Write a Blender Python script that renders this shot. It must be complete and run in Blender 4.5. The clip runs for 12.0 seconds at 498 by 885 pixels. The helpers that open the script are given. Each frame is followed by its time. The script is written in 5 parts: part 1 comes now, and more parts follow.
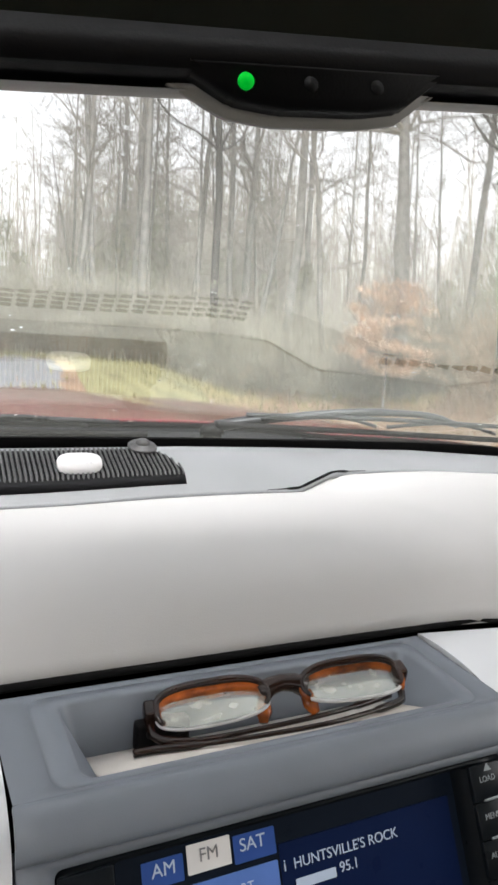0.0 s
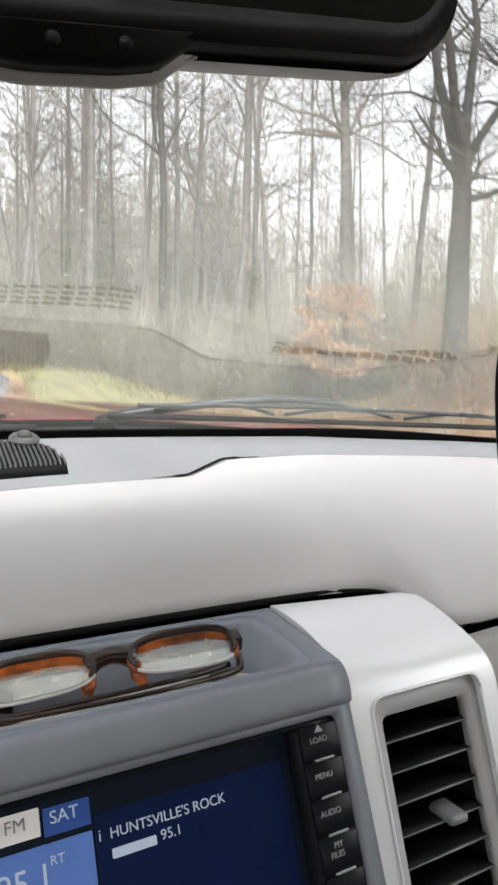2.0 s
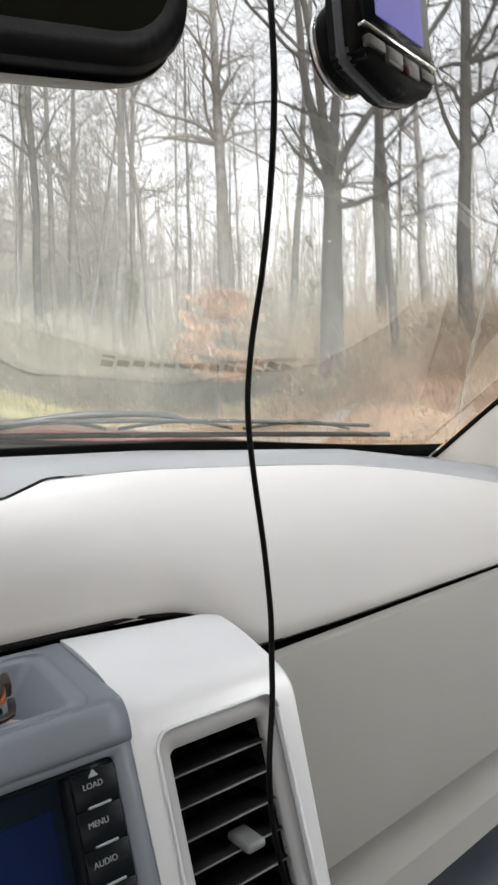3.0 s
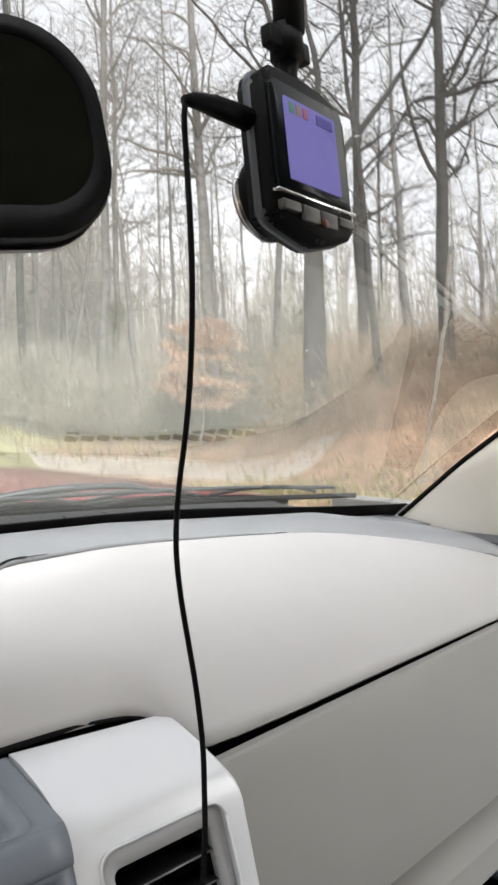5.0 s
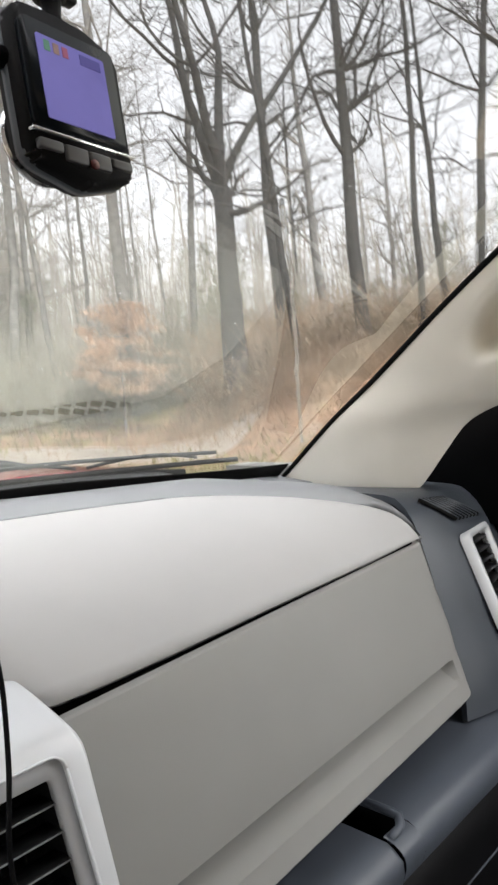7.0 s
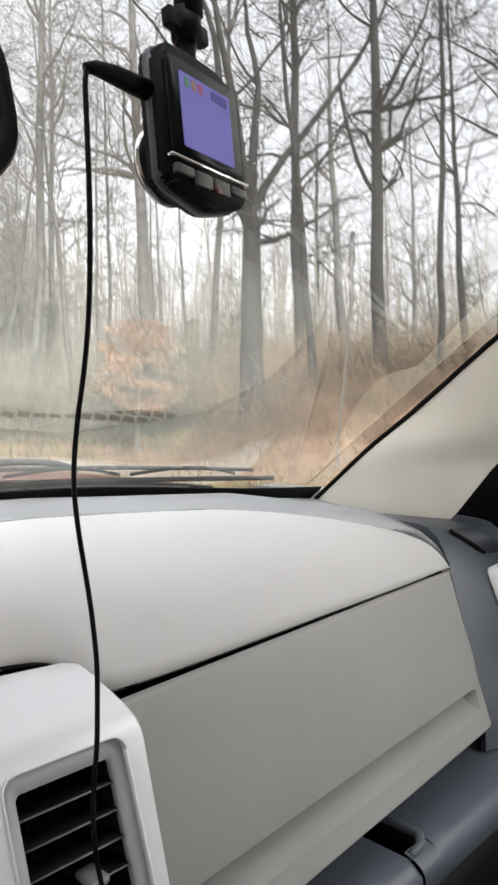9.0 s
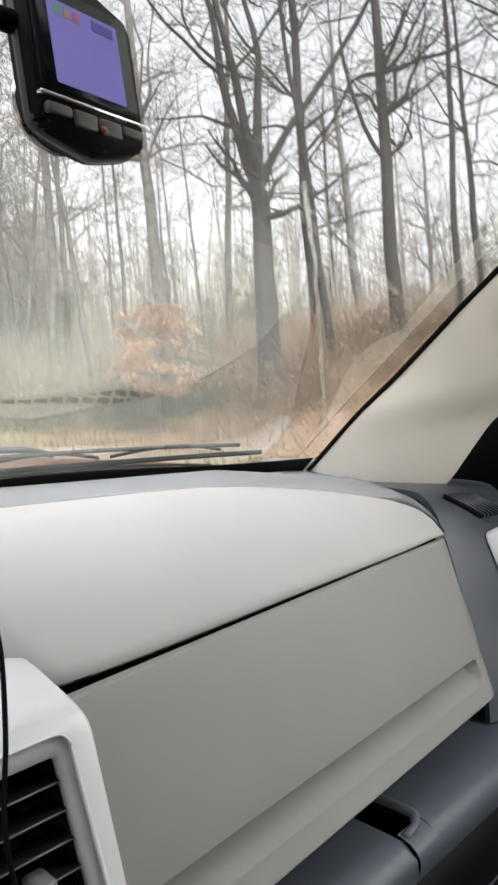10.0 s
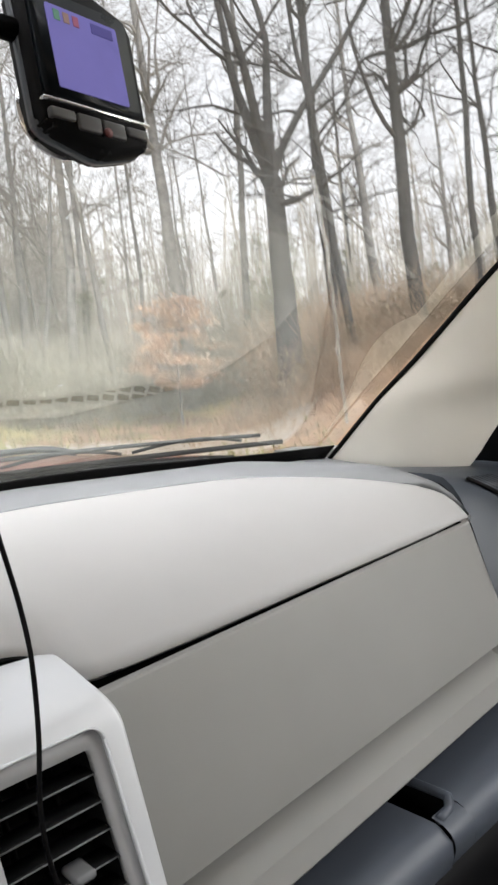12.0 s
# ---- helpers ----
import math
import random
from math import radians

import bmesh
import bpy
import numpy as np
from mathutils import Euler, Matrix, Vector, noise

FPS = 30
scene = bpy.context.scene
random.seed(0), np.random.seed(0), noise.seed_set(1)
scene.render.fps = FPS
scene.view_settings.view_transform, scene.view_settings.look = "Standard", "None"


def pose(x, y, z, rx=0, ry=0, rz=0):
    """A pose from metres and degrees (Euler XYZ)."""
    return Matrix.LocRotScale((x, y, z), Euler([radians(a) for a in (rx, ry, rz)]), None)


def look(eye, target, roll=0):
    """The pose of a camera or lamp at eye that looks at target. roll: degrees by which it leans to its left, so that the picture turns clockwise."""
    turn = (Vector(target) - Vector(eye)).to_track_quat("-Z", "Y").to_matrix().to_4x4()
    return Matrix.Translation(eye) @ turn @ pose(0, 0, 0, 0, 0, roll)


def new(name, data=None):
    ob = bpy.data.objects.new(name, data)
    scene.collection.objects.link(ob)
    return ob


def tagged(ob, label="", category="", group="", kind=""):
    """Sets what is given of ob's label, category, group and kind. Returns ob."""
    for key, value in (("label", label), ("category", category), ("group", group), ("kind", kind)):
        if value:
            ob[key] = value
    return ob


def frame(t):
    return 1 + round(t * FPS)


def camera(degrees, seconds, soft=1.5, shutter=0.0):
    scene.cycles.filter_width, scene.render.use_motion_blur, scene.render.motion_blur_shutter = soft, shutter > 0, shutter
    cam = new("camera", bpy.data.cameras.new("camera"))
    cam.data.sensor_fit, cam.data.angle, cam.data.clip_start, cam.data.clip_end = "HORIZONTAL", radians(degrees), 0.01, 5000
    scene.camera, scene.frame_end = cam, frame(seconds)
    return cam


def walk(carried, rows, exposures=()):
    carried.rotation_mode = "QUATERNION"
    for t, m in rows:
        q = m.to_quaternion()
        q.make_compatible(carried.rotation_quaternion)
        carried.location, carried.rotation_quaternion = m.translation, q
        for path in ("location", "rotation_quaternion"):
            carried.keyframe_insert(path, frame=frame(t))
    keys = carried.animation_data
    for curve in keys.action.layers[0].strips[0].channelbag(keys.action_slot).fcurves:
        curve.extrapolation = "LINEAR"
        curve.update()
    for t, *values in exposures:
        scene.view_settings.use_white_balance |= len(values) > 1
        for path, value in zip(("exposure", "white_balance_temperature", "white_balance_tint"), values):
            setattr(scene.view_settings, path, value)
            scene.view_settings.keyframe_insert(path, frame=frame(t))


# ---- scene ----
cam = camera(38.38, 12.0, soft=2.7)
PATH = [
    (0, -0.165, 0, 1.62, 84.96, -2.834, -27.153),
    (0.5, -0.158, -0.0003, 1.6178, 85.17, -2.603, -29.98),
    (1, -0.14, -0.016, 1.6162, 85.089, -1.57, -30.198),
    (1.5, -0.1418, -0.0156, 1.6092, 85.321, -1.526, -30.376),
    (2, -0.1089, -0.0324, 1.6053, 85.491, -1.133, -30.887),
    (2.5, -0.0684, -0.0456, 1.6049, 85.071, -0.703, -38.751),
    (4.5, -0.0414, -0.0657, 1.6628, 87.969, 1.668, -40.77),
    (5, -0.0392, -0.0758, 1.6627, 88.045, 1.31, -41.174),
    (5.5, -0.0134, -0.0966, 1.657, 87.818, 1.977, -41.984),
    (6, 0.0107, -0.1193, 1.6471, 87.241, 4.938, -43.838),
    (6.5, 0.0057, -0.1264, 1.6457, 86.386, 5.28, -47.435),
    (8.5, -0.008, -0.0942, 1.6232, 86.015, 2.06, -44.625),
    (9, -0.0462, -0.113, 1.6344, 88.361, 0.36, -46.244),
    (9.5, 0.0063, -0.0997, 1.621, 86.635, 2.253, -43.367),
    (10, 0.014, -0.1255, 1.6261, 86.662, 3.908, -44.463),
    (10.5, -0.0053, -0.1261, 1.6348, 87.222, 4.734, -45.943),
    (11, 0.0081, -0.1481, 1.64, 87.101, 8.697, -47.656),
    (11.5, 0.0041, -0.1253, 1.6318, 88.348, 4.551, -46.151),
    (12, 0.0149, -0.1298, 1.6279, 85.938, 6.354, -42.746),
]
walk(cam, [(t, pose(x, y, z, rx, ry, rz)) for t, x, y, z, rx, ry, rz in PATH], [(0, 0.05), (2.5, 0.05), (4.5, 0.0), (12, 0.0)])

# ---- world, sun, exposure ----
world = bpy.data.worlds.new("overcast_sky")
scene.world = world
world.use_nodes = True
wn = world.node_tree.nodes
wl = world.node_tree.links
sky = wn.new("ShaderNodeTexSky")
sky.sky_type, sky.sun_disc = "NISHITA", False
sky.sun_elevation, sky.sun_rotation = radians(53), radians(195)
sky.dust_density, sky.air_density = 6.0, 1.0
veil = wn.new("ShaderNodeHueSaturation")
veil.inputs["Saturation"].default_value = 0.05
wl.new(sky.outputs[0], veil.inputs["Color"])
warm = wn.new("ShaderNodeMix")
warm.data_type, warm.blend_type = "RGBA", "MULTIPLY"
warm.inputs["Factor"].default_value = 1.0
warm.inputs["B"].default_value = (1.01, 1.0, 1.035, 1)
wl.new(veil.outputs[0], warm.inputs["A"])
wl.new(warm.outputs["Result"], wn["Background"].inputs["Color"])
wn["Background"].inputs["Strength"].default_value = 0.445

sun_data = bpy.data.lights.new("sun", "SUN")
sun_data.energy, sun_data.angle, sun_data.color = 0.8, radians(30), (1.0, 0.97, 0.93)
sun = new("sun", sun_data)
sun.matrix_world = look((-6, -22, 30), (0, 0, 0))


def window_light(name, place, target, wide, high, watts):
    """The sky's light through a cab window."""
    d = bpy.data.lights.new(name, "AREA")
    d.shape, d.size, d.size_y, d.energy, d.color = "RECTANGLE", wide, high, watts, (1.0, 0.99, 0.985)
    new(name, d).matrix_world = look(place, target)


window_light("driver_window_light", (-0.885, -0.12, 1.68), (0.35, 0.30, 1.52), 0.50, 0.46, 1.5)
window_light("passenger_window_light", (0.885, -0.16, 1.68), (0.55, 0.28, 1.42), 0.50, 0.46, 3.6)
window_light("rear_window_light", (0.0, -1.86, 1.69), (0.3, 0.3, 1.5), 1.30, 0.44, 0.7)

# ---- materials ----


def material(name, base, rough=0.5, metal=0.0, vary=0.12, scale=30.0, bump=0.0, bump_scale=900.0, spec=0.5, tint=None, coat=0.0):
    """A principled surface with broad colour variation, fine grain and relief, in object metres."""
    m = bpy.data.materials.new(name)
    m.use_nodes = True
    n, l = m.node_tree.nodes, m.node_tree.links
    b = n["Principled BSDF"]
    b.inputs["Metallic"].default_value = metal
    b.inputs["Specular IOR Level"].default_value = spec
    b.inputs["Coat Weight"].default_value = coat
    co = n.new("ShaderNodeTexCoord")
    broad = n.new("ShaderNodeTexNoise")
    broad.inputs["Scale"].default_value = scale
    broad.inputs["Detail"].default_value = 6
    l.new(co.outputs["Object"], broad.inputs["Vector"])
    mix = n.new("ShaderNodeMix")
    mix.data_type = "RGBA"
    dark = tint or tuple(c * (1 - 2 * vary) for c in base)
    mix.inputs["A"].default_value = (*dark, 1)
    mix.inputs["B"].default_value = (*base, 1)
    ramp = n.new("ShaderNodeMapRange")
    ramp.inputs["From Min"].default_value, ramp.inputs["From Max"].default_value = 0.3, 0.62
    l.new(broad.outputs["Fac"], ramp.inputs["Value"])
    l.new(ramp.outputs["Result"], mix.inputs["Factor"])
    l.new(mix.outputs["Result"], b.inputs["Base Color"])
    rr = n.new("ShaderNodeMapRange")
    rr.inputs["To Min"].default_value, rr.inputs["To Max"].default_value = max(rough - 0.08, 0.02), min(rough + 0.08, 1)
    l.new(broad.outputs["Fac"], rr.inputs["Value"])
    l.new(rr.outputs["Result"], b.inputs["Roughness"])
    if bump:
        fine = n.new("ShaderNodeTexNoise")
        fine.inputs["Scale"].default_value = bump_scale
        fine.inputs["Detail"].default_value = 3
        l.new(co.outputs["Object"], fine.inputs["Vector"])
        bp = n.new("ShaderNodeBump")
        bp.inputs["Strength"].default_value = bump
        bp.inputs["Distance"].default_value = 0.6 / bump_scale
        l.new(fine.outputs["Fac"], bp.inputs["Height"])
        l.new(bp.outputs["Normal"], b.inputs["Normal"])
    return m


def glowing(name, base, strength):
    m = material(name, base, 0.30, vary=0.06, scale=60, spec=0.03)
    b = m.node_tree.nodes["Principled BSDF"]
    b.inputs["Emission Color"].default_value = (*base, 1)
    b.inputs["Emission Strength"].default_value = strength
    return m


def pane(name, film, ior=1.5, gloss=1.0, haze="ShaderNodeBsdfTranslucent", scale=5.0, blur=0.0):
    """Glass for a thin pane: see-through, mirrored by Fresnel, with a faint milky film; blur: the share that a rippled water film smears."""
    m = bpy.data.materials.new(name)
    m.use_nodes = True
    n, l = m.node_tree.nodes, m.node_tree.links
    n.remove(n["Principled BSDF"])
    clear = n.new("ShaderNodeBsdfTransparent")
    clear.inputs["Color"].default_value = (0.935, 0.945, 0.945, 1)
    seen = clear
    if blur:
        wet = n.new("ShaderNodeBsdfRefraction")
        wet.inputs["Color"].default_value = (0.935, 0.945, 0.945, 1)
        wet.inputs["Roughness"].default_value = 0.25
        wet.inputs["IOR"].default_value = 1.0020
        seen = n.new("ShaderNodeMixShader")
        seen.inputs[0].default_value = blur
        l.new(clear.outputs[0], seen.inputs[1])
        l.new(wet.outputs[0], seen.inputs[2])
    milk = n.new(haze)
    milk.inputs["Color"].default_value = (0.88, 0.89, 0.79, 1)
    fog = n.new("ShaderNodeMixShader")
    co = n.new("ShaderNodeTexCoord")
    nz = n.new("ShaderNodeTexNoise")
    nz.inputs["Scale"].default_value = scale
    nz.inputs["Detail"].default_value = 5
    l.new(co.outputs["Object"], nz.inputs["Vector"])
    mr = n.new("ShaderNodeMapRange")
    mr.inputs["From Min"].default_value, mr.inputs["From Max"].default_value = 0.3, 0.7
    mr.inputs["To Min"].default_value, mr.inputs["To Max"].default_value = film * 0.4, film * 1.6
    l.new(nz.outputs["Fac"], mr.inputs["Value"])
    l.new(mr.outputs["Result"], fog.inputs[0])
    l.new(seen.outputs[0], fog.inputs[1])
    l.new(milk.outputs[0], fog.inputs[2])
    shine = n.new("ShaderNodeBsdfGlossy")
    shine.inputs["Roughness"].default_value = 0.004
    shine.inputs["Color"].default_value = (0.97, 1.0, 0.90, 1)
    fr = n.new("ShaderNodeFresnel")
    fr.inputs["IOR"].default_value = ior
    amount = n.new("ShaderNodeMath")
    amount.operation = "MULTIPLY"
    amount.inputs[1].default_value = gloss
    amount.use_clamp = True
    l.new(fr.outputs[0], amount.inputs[0])
    top = n.new("ShaderNodeMath")
    top.operation = "MINIMUM"
    top.inputs[1].default_value = 0.25
    l.new(amount.outputs[0], top.inputs[0])
    out = n.new("ShaderNodeMixShader")
    l.new(top.outputs[0], out.inputs[0])
    l.new(fog.outputs[0], out.inputs[1])
    l.new(shine.outputs[0], out.inputs[2])
    l.new(out.outputs[0], n["Material Output"].inputs["Surface"])
    return m


M_PAD = material("light_vinyl", (0.400, 0.396, 0.386), 0.55, vary=0.02, scale=14, bump=0.25, bump_scale=1400, spec=0.35)
M_TAN = material("tan_plastic", (0.255, 0.250, 0.238), 0.52, vary=0.03, scale=10, bump=0.25, bump_scale=1200, spec=0.35)
M_STRIP = material("grey_plastic", (0.42, 0.425, 0.43), 0.55, vary=0.03, scale=20, bump=0.25, bump_scale=1300, spec=0.35)
M_BLOCK = material("blue_grey_plastic", (0.160, 0.179, 0.208), 0.44, vary=0.05, scale=25, bump=0.15, bump_scale=1500, spec=0.5)
M_SILVER = material("satin_silver_paint", (0.66, 0.675, 0.69), 0.36, metal=0.15, vary=0.02, scale=15, bump=0.06, bump_scale=2500, spec=0.5)
M_GRAPH = material("graphite_plastic", (0.050, 0.058, 0.070), 0.40, vary=0.06, scale=20, bump=0.2, bump_scale=1200)
M_MIRRORBACK = material("grey_mirror_housing", (0.27, 0.27, 0.26), 0.5, vary=0.03, scale=20, bump=0.2, bump_scale=1200)
M_TOPSTRIP = material("dark_grey_dash_plastic", (0.175, 0.18, 0.185), 0.42, vary=0.04, scale=20, bump=0.2, bump_scale=1300, spec=0.6)
M_RIB = material("grey_grille_ribs", (0.05, 0.05, 0.05), 0.5, vary=0.1, scale=40)
M_SHELF = material("blue_grey_shelf_plastic", (0.075, 0.086, 0.106), 0.45, vary=0.04, scale=20, bump=0.2, bump_scale=1200)
M_BLACK = material("black_plastic", (0.004, 0.004, 0.0045), 0.55, vary=0.1, scale=40, bump=0.15, bump_scale=900, spec=0.1)
M_SLAT = material("satin_black_slats", (0.009, 0.009, 0.0095), 0.35, vary=0.1, scale=40, spec=0.18)
M_GLOSSBLACK = material("gloss_black_plastic", (0.006, 0.008, 0.010), 0.3, vary=0.1, scale=40, spec=0.10)
M_CAMBUTTON = material("dark_grey_buttons", (0.065, 0.065, 0.066), 0.45, vary=0.05)
M_GAP = material("black_gap", (0.006, 0.006, 0.006), 0.9, vary=0.1, spec=0.1)
M_RUBBER = material("black_rubber", (0.014, 0.014, 0.015), 0.6, vary=0.15, scale=60, bump=0.2, bump_scale=700, spec=0.3)
M_PILLAR = material("beige_pillar_trim", (0.86, 0.825, 0.74), 0.6, vary=0.03, scale=12, bump=0.25, bump_scale=1300, spec=0.3)
M_CLOTH = material("grey_cloth", (0.24, 0.235, 0.22), 0.9, vary=0.2, scale=40, bump=0.5, bump_scale=500, spec=0.2)
M_LINER = material("headliner_cloth", (0.66, 0.64, 0.59), 0.95, vary=0.08, scale=30, bump=0.5, bump_scale=700, spec=0.2)
M_CHROME = material("brushed_metal", (0.75, 0.76, 0.77), 0.25, metal=1.0, vary=0.03, scale=50)
M_MIRROR = material("mirror_glass", (0.030, 0.034, 0.029), 0.03, metal=1.0, vary=0.02, scale=4)
M_NAVY = glowing("navy_display", (0.004, 0.009, 0.034), 0.35)
M_DARKDISP = glowing("dim_display", (0.006, 0.009, 0.015), 0.3)
M_BLUE = glowing("blue_display_panel", (0.075, 0.14, 0.36), 0.36)
M_TABBLUE = glowing("blue_display_tab", (0.022, 0.05, 0.17), 0.6)
M_TABWHITE = glowing("grey_display_tab", (0.46, 0.445, 0.43), 0.5)
M_TEXT = glowing("display_lettering", (0.30, 0.35, 0.43), 0.5)
M_TEXTDARK = material("dark_lettering", (0.25, 0.25, 0.26), 0.5)
M_INK = material("white_ink", (0.26, 0.29, 0.30), 0.6, vary=0.03)
M_CAMSCREEN = glowing("violet_display", (0.15, 0.14, 0.38), 0.5)
M_LED = glowing("green_led", (0.0, 0.34, 0.02), 0.75)
M_WHITEPLASTIC = material("white_plastic", (0.45, 0.45, 0.445), 0.4, vary=0.03)
M_MAT = material("beige_rubber_mat", (0.62, 0.585, 0.535), 0.7, vary=0.06, scale=30, bump=0.3, bump_scale=600)
M_TORT = material("tortoiseshell_acetate", (0.42, 0.10, 0.014), 0.2, vary=0.4, scale=90, spec=0.3, tint=(0.06, 0.013, 0.004), coat=0.1)
M_TORTDARK = material("dark_tortoiseshell", (0.018, 0.007, 0.004), 0.2, vary=0.4, scale=60, spec=0.3, coat=0.1)
M_HOOD = material("wet_red_paint", (0.42, 0.020, 0.040), 0.24, vary=0.06, scale=8, bump=0.22, bump_scale=160, spec=0.9, coat=1.0)
M_COWL = material("wet_black_cowl", (0.02, 0.021, 0.023), 0.3, vary=0.3, scale=60, bump=0.5, bump_scale=180, spec=0.5)
M_WIPER = material("wiper_metal", (0.03, 0.033, 0.036), 0.3, metal=0.2, vary=0.2, scale=60)
M_GLASS = pane("misted_windshield_glass", 0.055, 1.5, 2.8, blur=0.5)
# the lens film is diffuse and mottled: it paints in a pale reflection
M_LENS = pane("spectacle_lens", 0.24, 1.5, 3.0, "ShaderNodeBsdfDiffuse", 140.0)
M_SIDEGLASS = pane("side_glass", 0.02)
M_CLEAR = bpy.data.materials.new("clear_outer_face")
M_CLEAR.use_nodes = True
clear_nodes = M_CLEAR.node_tree.nodes
clear_nodes.remove(clear_nodes["Principled BSDF"])
see_through = clear_nodes.new("ShaderNodeBsdfTransparent")
see_through.inputs["Color"].default_value = (0.98, 0.99, 0.985, 1)
M_CLEAR.node_tree.links.new(see_through.outputs[0], clear_nodes["Material Output"].inputs["Surface"])
M_WATER = material("water_film", (0.97, 0.98, 0.985), 0.08, vary=0.01, spec=0.8)
M_WATER.node_tree.nodes["Principled BSDF"].inputs["Transmission Weight"].default_value = 0.85
M_WATER.node_tree.nodes["Principled BSDF"].inputs["IOR"].default_value = 1.33
# bark and twigs in two sets: one paled for haze, one darkened as silhouettes
M_BARK = material("haze_paled_wet_bark", (0.215, 0.208, 0.196), 0.85, vary=0.25, scale=6, bump=0.8, bump_scale=22, spec=0.25)
M_BARKDARK = material("silhouette_wet_bark", (0.060, 0.057, 0.054), 0.85, vary=0.25, scale=6, bump=0.8, bump_scale=22, spec=0.25)
M_TWIG = material("haze_paled_grey_twigs", (0.24, 0.225, 0.205), 0.9, vary=0.15, scale=2, spec=0.15)
M_TWIGDARK = material("silhouette_twigs", (0.070, 0.065, 0.061), 0.9, vary=0.15, scale=2, spec=0.15)
M_BEECH = material("dry_orange_leaves", (0.74, 0.53, 0.39), 0.8, vary=0.2, scale=3, spec=0.2)
# distance mist is put into this colour: far twigs are made paler
M_FARWOOD = material("mist_paled_twigs", (0.42, 0.395, 0.35), 0.95, vary=0.15, scale=0.5, spec=0.1)
M_BRUSH = material("dry_brush", (0.36, 0.262, 0.18), 0.9, vary=0.25, scale=0.8, spec=0.15)
M_BRUSHPALE = material("pale_brown_brush", (0.44, 0.33, 0.235), 0.9, vary=0.2, scale=0.7, spec=0.1)
# the milky haze before the trunk feet is put into this pale colour
M_SAPLING = material("haze_paled_saplings", (0.37, 0.355, 0.29), 0.9, vary=0.2, scale=0.6, spec=0.1)
# green lightened so that the far evergreens carry the haze in their colour
M_EVERGREEN = material("haze_paled_evergreen", (0.40, 0.41, 0.31), 0.9, vary=0.25, scale=1.2, spec=0.2)
M_LITTERLEAF = material("fallen_leaves", (0.42, 0.29, 0.19), 0.8, vary=0.35, scale=2.0, spec=0.25)
M_GRASSBLADE = material("winter_grass", (0.33, 0.305, 0.155), 0.85, vary=0.25, scale=1.0, spec=0.2)
M_VERGE = material("winter_grass_turf", (0.27, 0.255, 0.13), 0.9, vary=0.25, scale=1.2, bump=0.8, bump_scale=30, spec=0.15)
M_GRAVEL = material("wet_pale_gravel", (0.40, 0.345, 0.285), 0.36, vary=0.16, scale=1.5, bump=0.35, bump_scale=40, spec=0.6)
M_ASPHALT = material("wet_grey_asphalt", (0.26, 0.27, 0.285), 0.22, vary=0.12, scale=1.2, bump=0.15, bump_scale=60, spec=0.9)
M_BRAMBLE = material("olive_brown_bramble_leaves", (0.31, 0.25, 0.165), 0.9, vary=0.25, scale=0.9, spec=0.15)
M_HAZEFILL = material("grey_green_haze_fill", (0.36, 0.355, 0.26), 0.9, vary=0.22, scale=0.7, spec=0.15)


def ground_material():
    """Leaf litter with worn grass patches, broken up at two scales."""
    m = material("leaf_litter_ground", (0.35, 0.235, 0.155), 0.9, vary=0.3, scale=0.9, bump=0.8, bump_scale=12, spec=0.15)
    n, l = m.node_tree.nodes, m.node_tree.links
    b = n["Principled BSDF"]
    old = b.inputs["Base Color"].links[0].from_socket
    co = n.new("ShaderNodeTexCoord")
    nz = n.new("ShaderNodeTexNoise")
    nz.inputs["Scale"].default_value = 0.22
    nz.inputs["Detail"].default_value = 7
    l.new(co.outputs["Object"], nz.inputs["Vector"])
    mr = n.new("ShaderNodeMapRange")
    mr.inputs["From Min"].default_value, mr.inputs["From Max"].default_value = 0.50, 0.60
    l.new(nz.outputs["Fac"], mr.inputs["Value"])
    mix = n.new("ShaderNodeMix")
    mix.data_type = "RGBA"
    l.new(mr.outputs["Result"], mix.inputs["Factor"])
    l.new(old, mix.inputs["A"])
    mix.inputs["B"].default_value = (0.38, 0.35, 0.17, 1)
    l.new(mix.outputs["Result"], b.inputs["Base Color"])
    return m


M_GROUND = ground_material()

# ---- building helpers ----


def link_mesh(name, bm, mat, parent=None, label="", smooth=True):
    me = bpy.data.meshes.new(name)
    bm.to_mesh(me)
    bm.free()
    me.materials.append(mat)
    if smooth:
        me.polygons.foreach_set("use_smooth", [True] * len(me.polygons))
    ob = new(name, me)
    if parent is not None:
        ob.parent = parent
    if label:
        ob["label"] = label
    return ob


def part(name, bm, mat, parent, label="", smooth=True):
    return link_mesh(name, bm, mat, parent, label, smooth)


def thing(name, label, category, group="", kind="", at=(0, 0, 0)):
    ob = new(name)
    ob.location = at
    ob.empty_display_size = 0.05
    return tagged(ob, label, category, group, kind)


def rail(points, n, linear=False):
    """A smooth curve through points, n samples evenly along its length."""
    p = np.array(points, float)
    if linear:
        dense = p
    else:
        q = np.vstack([2 * p[0] - p[1], p, 2 * p[-1] - p[-2]])
        out = []
        for i in range(1, len(q) - 2):
            for t in np.linspace(0, 1, 16, endpoint=False):
                a, b, c, d = q[i - 1], q[i], q[i + 1], q[i + 2]
                out.append(0.5 * (2 * b + (c - a) * t + (2 * a - 5 * b + 4 * c - d) * t * t + (3 * b - a - 3 * c + d) * t ** 3))
        dense = np.vstack([out, p[-1:]])
    s = np.concatenate([[0], np.cumsum(np.linalg.norm(np.diff(dense, axis=0), axis=1))])
    u = np.linspace(0, s[-1], n)
    return np.stack([np.interp(u, s, dense[:, k]) for k in range(3)], 1)


